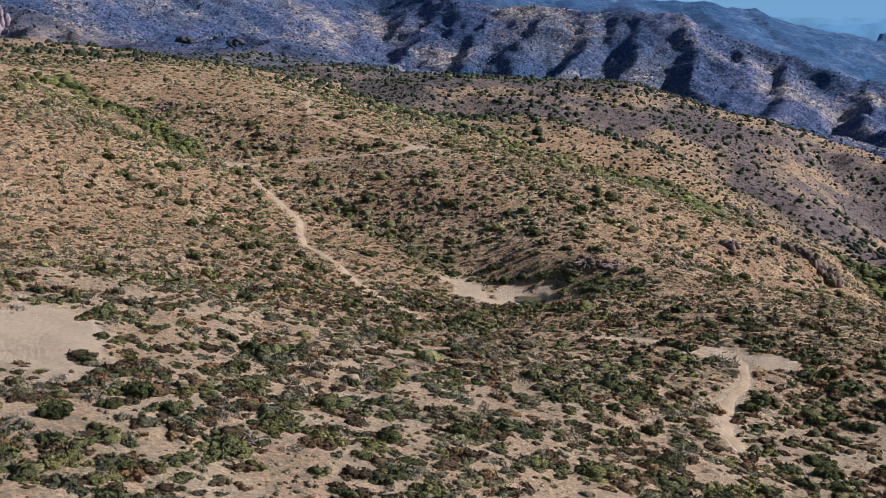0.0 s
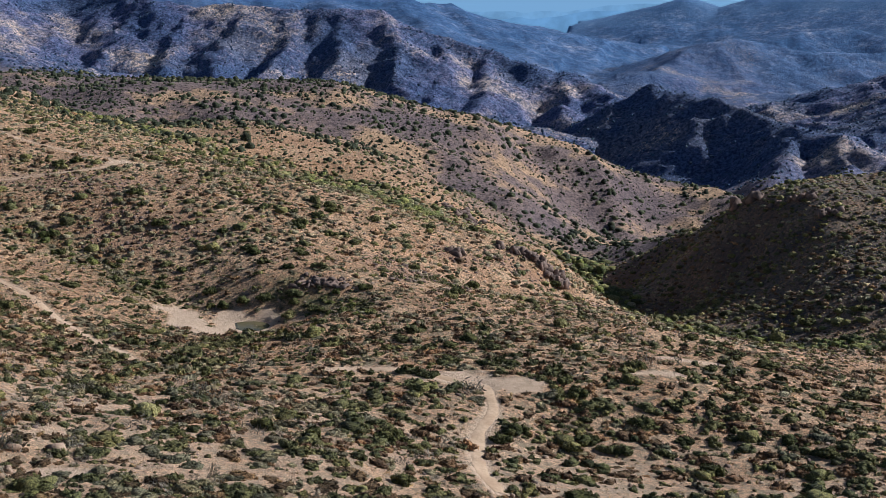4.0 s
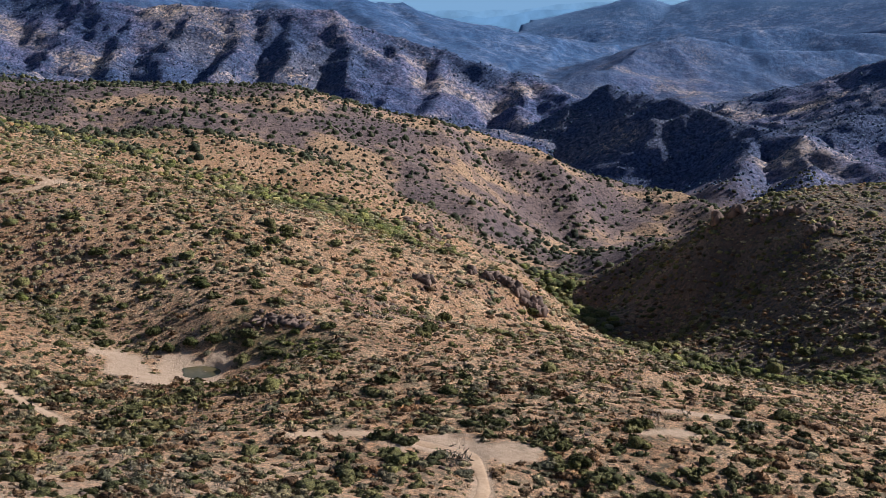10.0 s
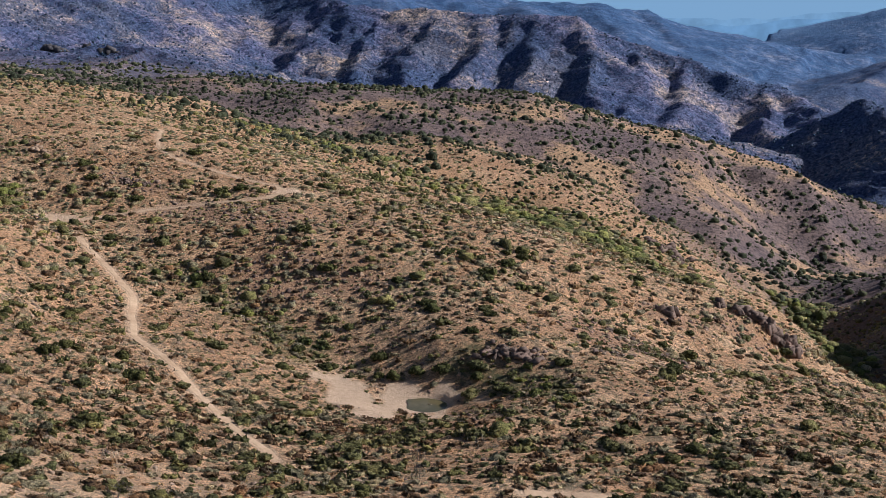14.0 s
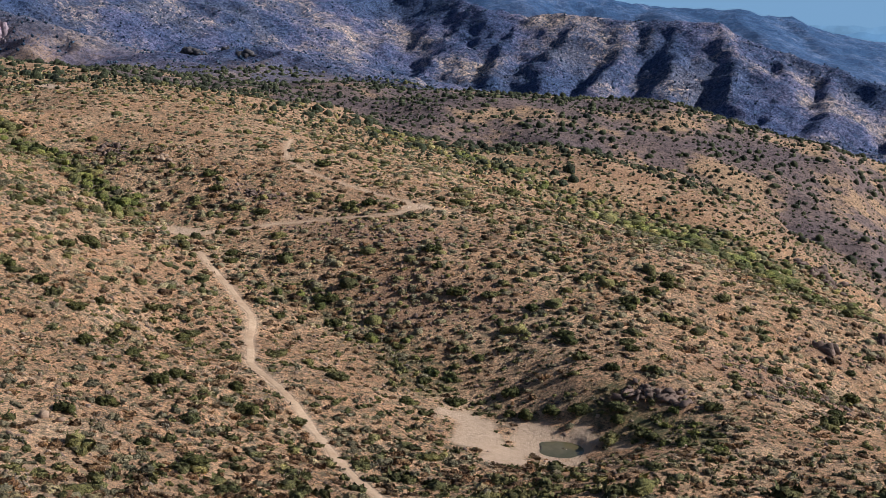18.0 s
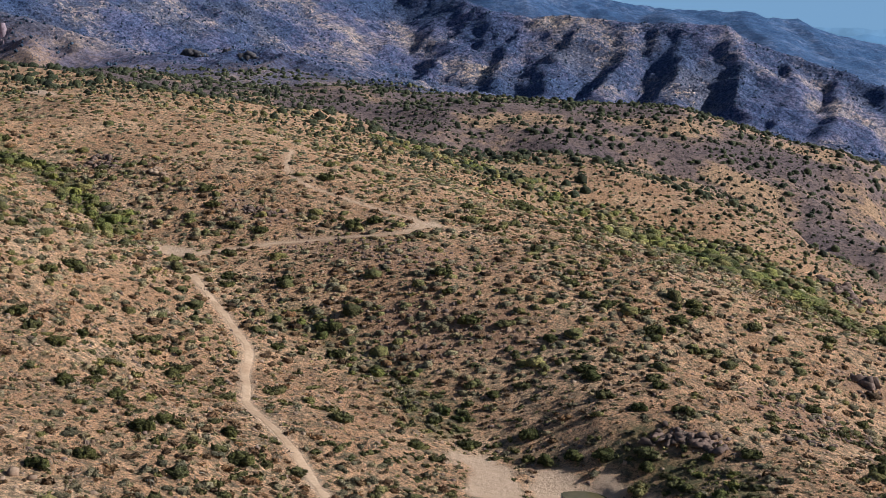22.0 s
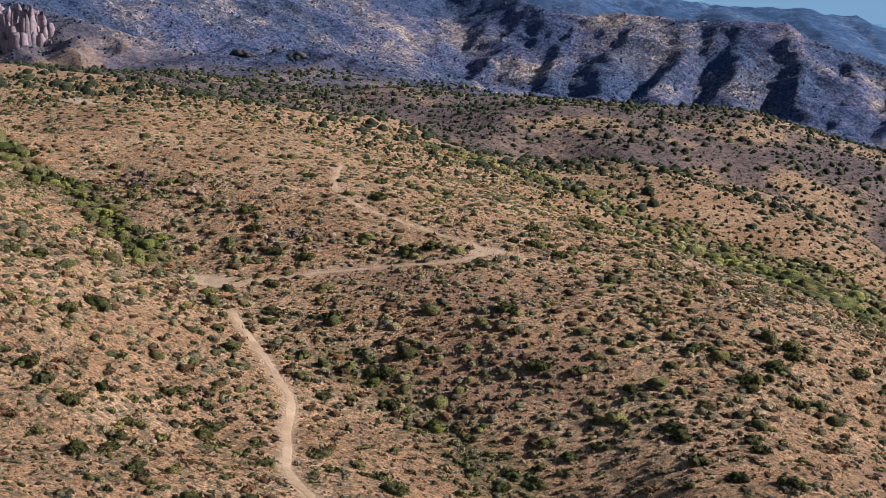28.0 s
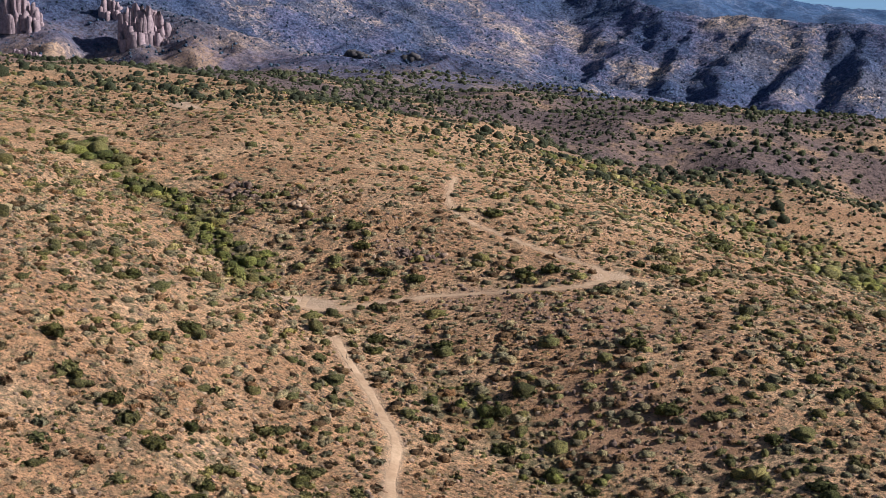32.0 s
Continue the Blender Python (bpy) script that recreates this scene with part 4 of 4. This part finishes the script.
def plant_cover():
    rng = np.random.default_rng(11)
    x, y, d = plots(40, 520, 1.42, rng)
    clump = 0.5 + 0.5 * lumps(x, y, 11, 61) + 0.45 * lumps(x, y, 4.5, 62)
    basin, thick, gully, stony = basin_share(x, y), thicket_share(x, y), gully_share(x, y), stony_share(x, y)
    north = ramp(y, 300, 345) * ramp(-x, 40, 110)
    want = 0.78 + 0.04 * basin - 0.30 * ramp(x, -30, -16) * (1 - ramp(y, 240, 262)) + 0.34 * ramp(-x, 100, 125) * (1 - ramp(y, 270, 295)) + 0.15 * ramp(x + 0.10 * (y - 290), -22, -10) * ramp(y - 0.3 * x, 262, 284) + 0.45 * gully - 0.04 * north
    free = open_ground(x, y)
    gaps = ramp(lumps(x, y, 8.5, 69) + 0.6 * lumps(x, y, 3.4, 70), 0.15, 0.55) * (1 - 0.8 * gully) * (1 - 0.7 * thick) * (0.35 + 0.65 * (1 - ramp(y, 135, 160)))
    m = rng.random(len(x)) < want * (0.58 + 0.22 * basin + (1.05 - 0.35 * basin) * np.clip(clump, 0, 1.1)) * free * (1 - 0.85 * gaps)
    m &= rng.random(len(x)) < 1 - 0.15 * ramp(d, 325, 335) - 0.4 * ramp(d, 440, 520)
    x, y, d, basin, thick, gully, clump = x[m], y[m], d[m], basin[m], thick[m], gully[m], clump[m]
    z = surface(x, y) - 0.05
    spots = np.stack([x, y, z], -1)
    mood = lumps(x, y, 16, 63) + 0.8 * lumps(x, y, 5, 64)
    pick = rng.random(len(x)) + 0.10 * lumps(x, y, 8, 67)
    kinds = np.full(len(x), 2)
    kinds[pick < 0.17 + 0.16 * basin + 0.16 * thick + 0.22 * mood] = 1
    kinds[pick > 0.66 - 0.08 * basin] = 3
    kinds[(pick > 0.93) & (thick < 0.5)] = 4
    wet = rng.random(len(x)) < gully
    kinds[wet] = np.where(rng.random(wet.sum()) < 0.5, 1, 5)
    low = rng.random(len(x))
    size = (0.42 + 1.0 * low ** 2.5) * (1 - basin) + (0.62 + 1.15 * low ** 1.9) * basin
    size = size * (1 + 0.15 * thick) * (1 + 0.4 * gully)
    size = size * (1 - 0.12 * ramp(d, 300, 345)) * (1 + 0.9 * gully * ramp(d, 320, 350))
    stout = rng.random(len(x)) < 0.04
    kinds[stout & (kinds != 5)] = 1
    size[stout] *= 1.5
    names = {1: ("scrub_oak", "oak", "dark olive-green scrub oak bushes covering the sandy ground", 0.66),
             2: ("sagebrush", "sage", "low grey-green desert shrubs on sandy ground", 0.50),
             3: ("rusty_shrubs", "red", "low rust-brown buckwheat shrubs between bare sand", 0.46),
             4: ("dead_brush", "dead", "leafless grey dead brush on the slope", 0.80),
             5: ("gully_brush", "lush", "fresh green brush crowding the dry gully", 0.75)}
    bands = ((d < 112, 98, 7, 6, 0.12), ((d >= 112) & (d < 150), 48, 4, 6, 0.15), ((d >= 150) & (d < 235), 24, 3, 5, 0.20), ((d >= 235) & (d < 330), 8, 2, 5, 0.27), (d >= 330, 0, 1, 5, 0.0))
    for k, (name, leaf, label, flat) in names.items():
        for band_m, n, lobes, sides, leaf_size in bands:
            m = (kinds == k) & band_m
            if k == 4:
                shapes = [sprays(n + 14, 100 * k + v + n, flat, 0.30, 0.3, 0.9, 0.12) for v in range(6)]
            else:
                shapes = [mound(n, 100 * k + v + n, flat, leaf_size, lobes, sides) for v in range(6)]
            scatter(name, spots[m], size[m], shapes, LEAF[leaf], label, "shrub", tall=0.65 + 0.6 * rng.random(m.sum()), rng=rng)
    # thinner brush on the country round about
    span = np.arange(-260, 261, 3.6)
    gx, gy = [g.ravel() for g in np.meshgrid(span, span)]
    gx, gy = gx + rng.uniform(-1.4, 1.4, len(gx)), gy + rng.uniform(-1.4, 1.4, len(gy))
    a, d = np.degrees(np.arctan2(gx, gy)), np.hypot(gx, gy)
    m = ((a < -61) | (a > 17) | (d < 40)) & (d < 260) & (rng.random(len(gx)) < 0.55 + 0.4 * lumps(gx, gy, 14, 68))
    x, y = gx[m] + HUB[0], gy[m] + HUB[1]
    scatter("open_brush", np.stack([x, y, surface(x, y) - 0.05], -1), 0.7 + 0.9 * rng.random(len(x)) ** 2, [sprays(8, 740 + v, 0.65, 0.3, 0.42, 0.2, 0.7) for v in range(6)], LEAF["oak"],
            "olive-green shrubs scattered over the open plateau", "shrub", rng=rng)
    # tufts of dry grass and small herbs
    x, y, d = plots(45, 330, 0.98, rng)
    green = lumps(x, y, 18, 66) + 0.7 * gully_share(x, y)
    m = rng.random(len(x)) < 0.62 * open_ground(x, y) * (0.65 + 0.6 * lumps(x, y, 7, 65))
    x, y, green = x[m], y[m], green[m]
    spots = np.stack([x, y, surface(x, y) - 0.03], -1)
    size = 0.17 + 0.30 * rng.random(len(x)) ** 2
    herb = rng.random(len(x)) < 0.5 + 0.4 * green
    tufts = [sprays(6, 700 + v, 0.8, 0.2, 0.5, 1.2, 0.35) for v in range(6)]
    herbs = [mound(0, 720 + v, 0.75, 0.3, 1, 5) for v in range(6)]
    scatter("dry_grass", spots[~herb], size[~herb], tufts, LEAF["grass"], "straw-coloured tufts of dry grass", "grass", rng=rng)
    scatter("small_herbs", spots[herb], size[herb], herbs, LEAF["herb"], "small grey-green herbs dotting the sand", "grass", rng=rng)


def far_woods():
    rng = np.random.default_rng(12)
    # junipers dotted over the middle hills
    x, y, d = plots(440, 1000, 5.2, rng)
    grove = 0.42 + 0.75 * lumps(x, y, 48, 71) + 0.65 * lumps(x, y, 17, 72)
    crest = gully_share(x, y)
    m = rng.random(len(x)) < np.clip(0.32 + 1.0 * grove, 0.22, 1.0) * (0.35 + 0.65 * ramp(d, 450, 540)) * (1 - flat_share(x, y)) + crest * 0.8
    x, y, d = x[m], y[m], d[m]
    spots = np.stack([x, y, height(x, y) - 0.2], -1)
    size = 0.9 + 1.9 * rng.random(len(x)) ** 1.8
    scatter("juniper_woodland", spots, size, [mound(0, 800 + v, 0.95, 0.2, 2, 5) for v in range(6)], LEAF["far"],
            "dark juniper trees dotted over tan hills", "trees", tall=0.8 + 0.5 * rng.random(len(x)), rng=rng)
    x, y, d = plots(400, 850, 3.5, rng)
    m = rng.random(len(x)) < 0.7 + 0.3 * lumps(x, y, 30, 73)
    x, y = x[m], y[m]
    scatter("low_brush", np.stack([x, y, height(x, y) - 0.1], -1), 0.35 + 0.6 * rng.random(len(x)) ** 2, [blob(830 + v) for v in range(6)], LEAF["far"],
            "low dark brush dotting distant slopes", "shrub", rng=rng)
    # trees on the ranges, in leaf colours that hold painted blue haze
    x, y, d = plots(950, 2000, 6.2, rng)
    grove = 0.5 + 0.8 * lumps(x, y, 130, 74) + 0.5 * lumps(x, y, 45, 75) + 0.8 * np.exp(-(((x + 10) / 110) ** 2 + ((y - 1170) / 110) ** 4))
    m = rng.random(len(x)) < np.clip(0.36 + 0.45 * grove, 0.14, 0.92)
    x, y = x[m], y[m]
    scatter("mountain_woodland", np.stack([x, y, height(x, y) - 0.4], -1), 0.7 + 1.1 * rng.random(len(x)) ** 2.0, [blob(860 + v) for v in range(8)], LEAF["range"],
            "conifers tinted haze blue, scattered over rocky mountains", "trees", tall=0.8 + 0.5 * rng.random(len(x)), rng=rng)


# ---------------------------------------------------------------- single bushes and trees
def part(name, mesh, parent, label=""):
    ob = new(name, mesh)
    ob.parent = parent
    if label:
        tagged(ob, label)
    return ob


def stem_mesh(seed, stems=4):
    """Short forked trunk of tapered six-sided stems that lean outwards."""
    rng = np.random.default_rng(seed)
    verts, faces = [], []
    for k in range(stems):
        yaw = 2 * np.pi * (k + rng.random() * 0.6) / stems
        lean = 0.25 + 0.35 * rng.random()
        for ring, (h, w) in enumerate(((-0.12, 0.085), (0.25, 0.065), (0.6, 0.03))):
            for c in range(6):
                a = c * np.pi / 3
                verts.append((math.cos(yaw) * lean * max(h, 0) + w * math.cos(a), math.sin(yaw) * lean * max(h, 0) + w * math.sin(a), h))
        base = k * 18
        for ring in range(2):
            for c in range(6):
                faces.append((base + ring * 6 + c, base + ring * 6 + (c + 1) % 6, base + ring * 6 + 6 + (c + 1) % 6, base + ring * 6 + 6 + c))
    return mesh_of("trunk", verts, faces, BARK)


def bush_prototype(name, leaf, seed, flat, n, label, category, group):
    root = new(name, None)
    part("trunk", stem_mesh(seed), root, "short grey-brown forked trunk")
    crown, tris = mound(n, seed, flat, 0.10, 9, 9)
    crown[:, 2] += 0.10
    leaves = mesh_of("crown", crown, tris, LEAF[leaf], True)
    leaves.attributes.new("tone", "FLOAT", "POINT").data.foreach_set("value", np.full(len(crown), 0.45, np.float32))
    part("crown", leaves, root)
    return tagged(root, label, category, group)


def single_bushes():
    rng = np.random.default_rng(13)
    makers = [("juniper_bush", "juniper", 1.0, "rounded dark green juniper bush standing on sandy ground", "juniper"),
              ("scrub_oak_bush", "oak", 0.86, "broad mid-green scrub oak bush on the dry slope", "shrub"),
              ("juniper_tree", "juniper", 1.25, "upright olive-green juniper tree on the open hillside", "tree")]
    stock = []
    for k, (name, leaf, flat, label, category) in enumerate(makers):
        for v in range(4):
            stock.append([k, (name, leaf, 900 + 20 * k + v, flat, 380, label, category, "single bushes on the hills"), None])
    for zone, spots in BUSHES.items():
        for x, y in spots:
            x, y = x + rng.uniform(-0.3, 0.3), y + rng.uniform(-0.3, 0.3)
            k = rng.choice(3, p=(0.55, 0.3, 0.15))
            entry = stock[k * 4 + rng.integers(4)]
            size = rng.uniform(1.05, 1.75) * (1.0 if zone not in ("crest", "east") else 1.25)
            z = float(surface(x, y)) - 0.06
            m = Matrix.LocRotScale((x, y, z), Euler((0, 0, rng.uniform(0, 6.28))), (size, size * rng.uniform(0.85, 1.15), size * rng.uniform(0.8, 1.05)))
            if entry[2] is None:
                entry[2] = bush_prototype(*entry[1])
                entry[2].matrix_basis = m
            else:
                made = copy_thing(entry[2], Matrix.Identity(4))
                made.matrix_basis = m


# ---------------------------------------------------------------- stones
def stone(seed, rough=0.28):
    """An angular stone of radius 1: a battered, faceted block."""
    rng = np.random.default_rng(seed)
    bm = bmesh.new()
    bmesh.ops.create_icosphere(bm, subdivisions=1, radius=1.0)
    pts = np.array([v.co[:] for v in bm.verts])
    for _ in range(5):
        n = rng.normal(0, 1, 3)
        n /= np.linalg.norm(n)
        cut = rng.uniform(0.45, 0.85)
        over = np.clip(pts @ n - cut, 0, None)
        pts -= over[:, None] * n
    pts *= rng.uniform(0.7, 1.25, 3)
    pts += rng.normal(0, rough * 0.2, pts.shape)
    pts[:, 2] *= 0.75
    faces = np.array([[v.index for v in f.verts] for f in bm.faces])
    bm.free()
    return pts, faces


def pebble(seed):
    """A small angular block: six faces knocked out of square."""
    rng = np.random.default_rng(seed)
    pts = np.array([(x, y, z) for z in (-0.4, 0.6) for x, y in ((-1, -1), (1, -1), (1, 1), (-1, 1))], float)
    pts[4:, :2] *= rng.uniform(0.35, 0.8)
    pts *= rng.uniform(0.6, 1.1, 3)
    pts += rng.normal(0, 0.16, pts.shape)
    return pts, np.array([(3, 2, 1, 0), (4, 5, 6, 7), (0, 1, 5, 4), (1, 2, 6, 5), (2, 3, 7, 6), (3, 0, 4, 7)])


def loose_stones():
    rng = np.random.default_rng(14)
    x, y, d = plots(45, 330, 1.22, rng)
    m = rng.random(len(x)) < (0.46 + 0.40 * np.clip(lumps(x, y, 20, 81), 0, 1) + 0.75 * stony_share(x, y)) * (1 - 0.6 * basin_share(x, y)) * (1 - trail_depth(x, y)) * (1 - flat_share(x, y))
    x, y = x[m], y[m]
    red = rng.random(len(x)) < 0.25 + 0.7 * stony_share(x, y)
    size = 0.12 + 0.42 * rng.random(len(x)) ** 2.6 + 0.22 * stony_share(x, y) * rng.random(len(x))
    spots = np.stack([x, y, surface(x, y) - 0.02], -1)
    shapes = [pebble(1000 + v) for v in range(8)]
    scatter("loose_stones", spots[~red], size[~red], shapes, ROCK, "pale tan granite stones lying on the sand", "stones", rng=rng)
    scatter("red_rubble", spots[red], size[red], shapes, RED_ROCK, "reddish broken rock strewn on the slope", "stones", rng=rng)


def boulder(name, x, y, size, material, label, seed, tall=0.8, group=""):
    pts, faces = stone(seed, 0.4)
    me = mesh_of(name, pts * size * np.array([1, 1, tall]), faces, material)
    ob = new(name, me)
    ob.matrix_basis = Matrix.Translation((x, y, float(surface(x, y)) + 0.25 * size * tall))
    return tagged(ob, label, "boulder", group)


def outcrop(name, x, y, length, width, count, turn, size, material, label, seed, tall=1.0):
    """A broken rock outcrop: one thing of many jointed blocks."""
    rng = np.random.default_rng(seed)
    root = new(name, None)
    z0 = float(surface(x, y))
    root.matrix_basis = Matrix.Translation((x, y, z0))
    shapes = [pebble(seed + 50 + v) for v in range(4)]
    meshes = [mesh_of("rock", p, f, material) for p, f in shapes]
    for k in range(count):
        u, v = rng.uniform(-1, 1), rng.normal(0, 0.4)
        dx = math.cos(turn) * u * length - math.sin(turn) * v * width
        dy = math.sin(turn) * u * length + math.cos(turn) * v * width
        s = size * rng.uniform(0.5, 1.25)
        ob = part("rock", meshes[rng.integers(4)], root)
        ob.matrix_basis = Matrix.LocRotScale((dx, dy, float(surface(x + dx, y + dy)) - z0 + 0.2 * s * tall), Euler((rng.uniform(-0.4, 0.4), rng.uniform(-0.4, 0.4), rng.uniform(0, 6.28))), (s, s * rng.uniform(0.6, 1.0), s * tall * rng.uniform(0.7, 1.3)))
    return tagged(root, label, "rock outcrop")


def cliff(name, x, y, z, across, tall, wide, seed, label, rows=3):
    """A massive cliff of fluted rock: close-set upright pillars in stepped rows, the rear ones highest."""
    rng = np.random.default_rng(seed)
    root = new(name, None)
    root.matrix_basis = Matrix.Translation((x, y, z))
    meshes = []
    for k in range(6):
        verts, faces = [], []
        for h, w in ((0.0, 1.2), (0.35, 1.08), (0.7, 1.0), (0.9, 0.92), (1.0, 0.62)):
            for c in range(4):
                a = (c + 0.5) * np.pi / 2
                r = w * rng.uniform(0.85, 1.25)
                verts.append((r * math.cos(a), r * math.sin(a), h + (rng.normal(0, 0.05) if h == 1.0 else rng.normal(0, 0.015))))
        for ring in range(4):
            for c in range(4):
                faces.append((ring * 4 + c, ring * 4 + (c + 1) % 4, ring * 4 + 4 + (c + 1) % 4, ring * 4 + 4 + c))
        faces.append((16, 17, 18, 19))
        meshes.append(mesh_of("pillar", verts, faces, CLIFF_ROCK))
    length = math.hypot(*across)
    back = (-across[1] / length, across[0] / length)
    count = max(4, int(2 * length / (wide * 0.62)))
    for row in range(rows):
        for k in range(count):
            u = (k + rng.uniform(0.2, 0.8)) / count * 2 - 1
            depth = row * wide * 1.5 + rng.normal(0, wide * 0.4)
            rise = (0.55 + 0.45 * row / max(rows - 1, 1)) * (1.0 - 0.42 * abs(u + 0.15) ** 2.2) * rng.uniform(0.86, 1.06)
            ob = part("pillar", meshes[rng.integers(6)], root)
            ob.matrix_basis = Matrix.LocRotScale((u * across[0] + depth * back[0], u * across[1] + depth * back[1], -0.12 * tall), Euler((rng.uniform(-0.05, 0.05), rng.uniform(-0.05, 0.05), rng.uniform(0, 6.28))),
                                                 (wide * rng.uniform(0.4, 0.85), wide * rng.uniform(0.6, 1.1), tall * 1.12 * rise))
    return tagged(root, label, "cliff")


plant_cover()
far_woods()
single_bushes()
loose_stones()


# ---------------------------------------------------------------- rocks that stand out
for k, (x, y, size) in enumerate(((-66.4, 118.5, 0.9), (-67.9, 119.4, 0.75), (-67.1, 124.8, 1.0), (-64.1, 127.4, 1.1), (-62.7, 120.2, 0.8), (-61.4, 117.3, 0.7), (-64.6, 119.6, 0.6), (-65.4, 121.0, 0.55))):
    boulder("boulder", x, y, size, ROCK, "rounded pale granite boulder among low shrubs", 1200 + k, 0.75, "granite boulders")
for k, (x, y, size) in enumerate(((-118.1, 177.7, 1.0), (-116.3, 178.4, 0.7), (-174.3, 236.1, 0.8), (-172.8, 237.4, 0.6), (-89, 268, 0.55), (-70.5, 279, 0.6), (-58, 262, 0.7), (-84, 259, 0.5), (-150, 222, 0.6), (-142, 217, 0.5))):
    boulder("boulder", x, y, size, ROCK, "angular tan boulder half sunk in the slope", 1230 + k, 0.7, "slope boulders")
outcrop("rock_outcrop", -70.0, 238.4, 5.0, 2.6, 46, 0.15, 0.75, RED_ROCK, "broken reddish rock outcrop above the pond", 1301, 0.7)
outcrop("rock_outcrop", -56.2, 287.4, 1.6, 1.0, 9, 0.2, 1.25, RED_ROCK, "dark brown rock ledge on the open slope", 1302, 0.9)
outcrop("rock_cliff", -46.5, 301.5, 3.0, 1.6, 24, 0.1, 1.0, RED_ROCK, "dark fractured rock ledge at the spur's edge", 1303, 1.15)
outcrop("rock_cliff", -38.8, 301.8, 4.2, 1.8, 46, -0.1, 1.15, RED_ROCK, "blocky dark cliff at the canyon rim", 1304, 1.35)
outcrop("rock_outcrop", -203.0, 303.5, 6.0, 3.0, 40, -0.7, 0.85, RED_ROCK, "tumbled reddish rocks beside the green gully", 1305, 0.8)
outcrop("rock_outcrop", -186.5, 298.0, 3.0, 1.6, 14, -0.3, 0.9, ROCK, "pale rock slabs on the hillside", 1306, 0.7)
outcrop("rock_outcrop", -162.6, 294.7, 4.0, 1.8, 22, 0.3, 0.7, RED_ROCK, "low reddish rocks between rusty shrubs", 1307, 0.7)
outcrop("rock_outcrop", -79.0, 430.0, 8.0, 5.0, 34, -0.9, 1.3, RED_ROCK, "dark rocky rib on the canyon slope", 1308, 0.7)
outcrop("rock_outcrop", 4.0, 385.5, 5.0, 1.5, 18, -0.4, 1.5, RED_ROCK, "dark crags along the shaded hill's crest", 1309, 1.2)
outcrop("rock_outcrop", 14.5, 372.0, 5.5, 1.6, 18, -0.3, 1.5, RED_ROCK, "dark crags along the shaded hill's crest", 1310, 1.1)
outcrop("rock_outcrop", 23.0, 357.5, 3.0, 1.5, 12, -0.2, 1.3, RED_ROCK, "dark crags on the shaded hill", 1311, 1.0)
outcrop("rock_outcrop", -57.0, 246.8, 3.0, 2.0, 14, 0.3, 0.55, RED_ROCK, "small reddish rock pile on the slope", 1312, 0.7)
outcrop("rock_outcrop", -570.0, 940.0, 13.0, 6.0, 30, 0.2, 5.0, DARK_ROCK, "dark rocky knob on a distant ridge", 1313, 1.0)
outcrop("rock_outcrop", -594.0, 920.0, 9.0, 5.0, 16, 0.2, 3.6, DARK_ROCK, "dark rocky knob on a distant ridge", 1314, 0.9)
cliff("pillar_cliff", -754, 884, -42, (14, 13), 34, 4.2, 1401, "pink-grey cliff of close-set upright rock pillars", 3)
cliff("pillar_cliff", -834, 842, -24, (10, 10), 24, 3.6, 1402, "pale weathered cliff high on the ridge", 2)
cliff("pillar_cliff", -803, 902, -21, (6, 6), 16, 3.2, 1403, "small pale rock pinnacles on the ridge", 2)
cliff("pillar_cliff", -781, 793, -42, (10, 9), 10, 2.6, 1404, "low band of pale rock pillars", 2)
cliff("pillar_cliff", -534, 1499, -138, (26, 6), 11, 4.0, 1405, "dark broken cliff band below a pale dome", 2)


def green_grove():
    rng = np.random.default_rng(15)
    x, y = rng.uniform(38, 66, 26), rng.uniform(1219, 1236, 26)
    scatter("cottonwood_grove", np.stack([x, y, height(x, y) - 0.3], -1), rng.uniform(2.0, 3.6, 26), [sprays(26, 1500 + v, 1.1, 0.3, 0.4) for v in range(3)], LEAF["lush"],
            "bright green cottonwoods in a distant canyon", "trees", rng=rng)


green_grove()
boulder("stone", -77.8, 226.4, 0.42, ROCK, "single pale stone standing in the pond", 1260, 1.3)
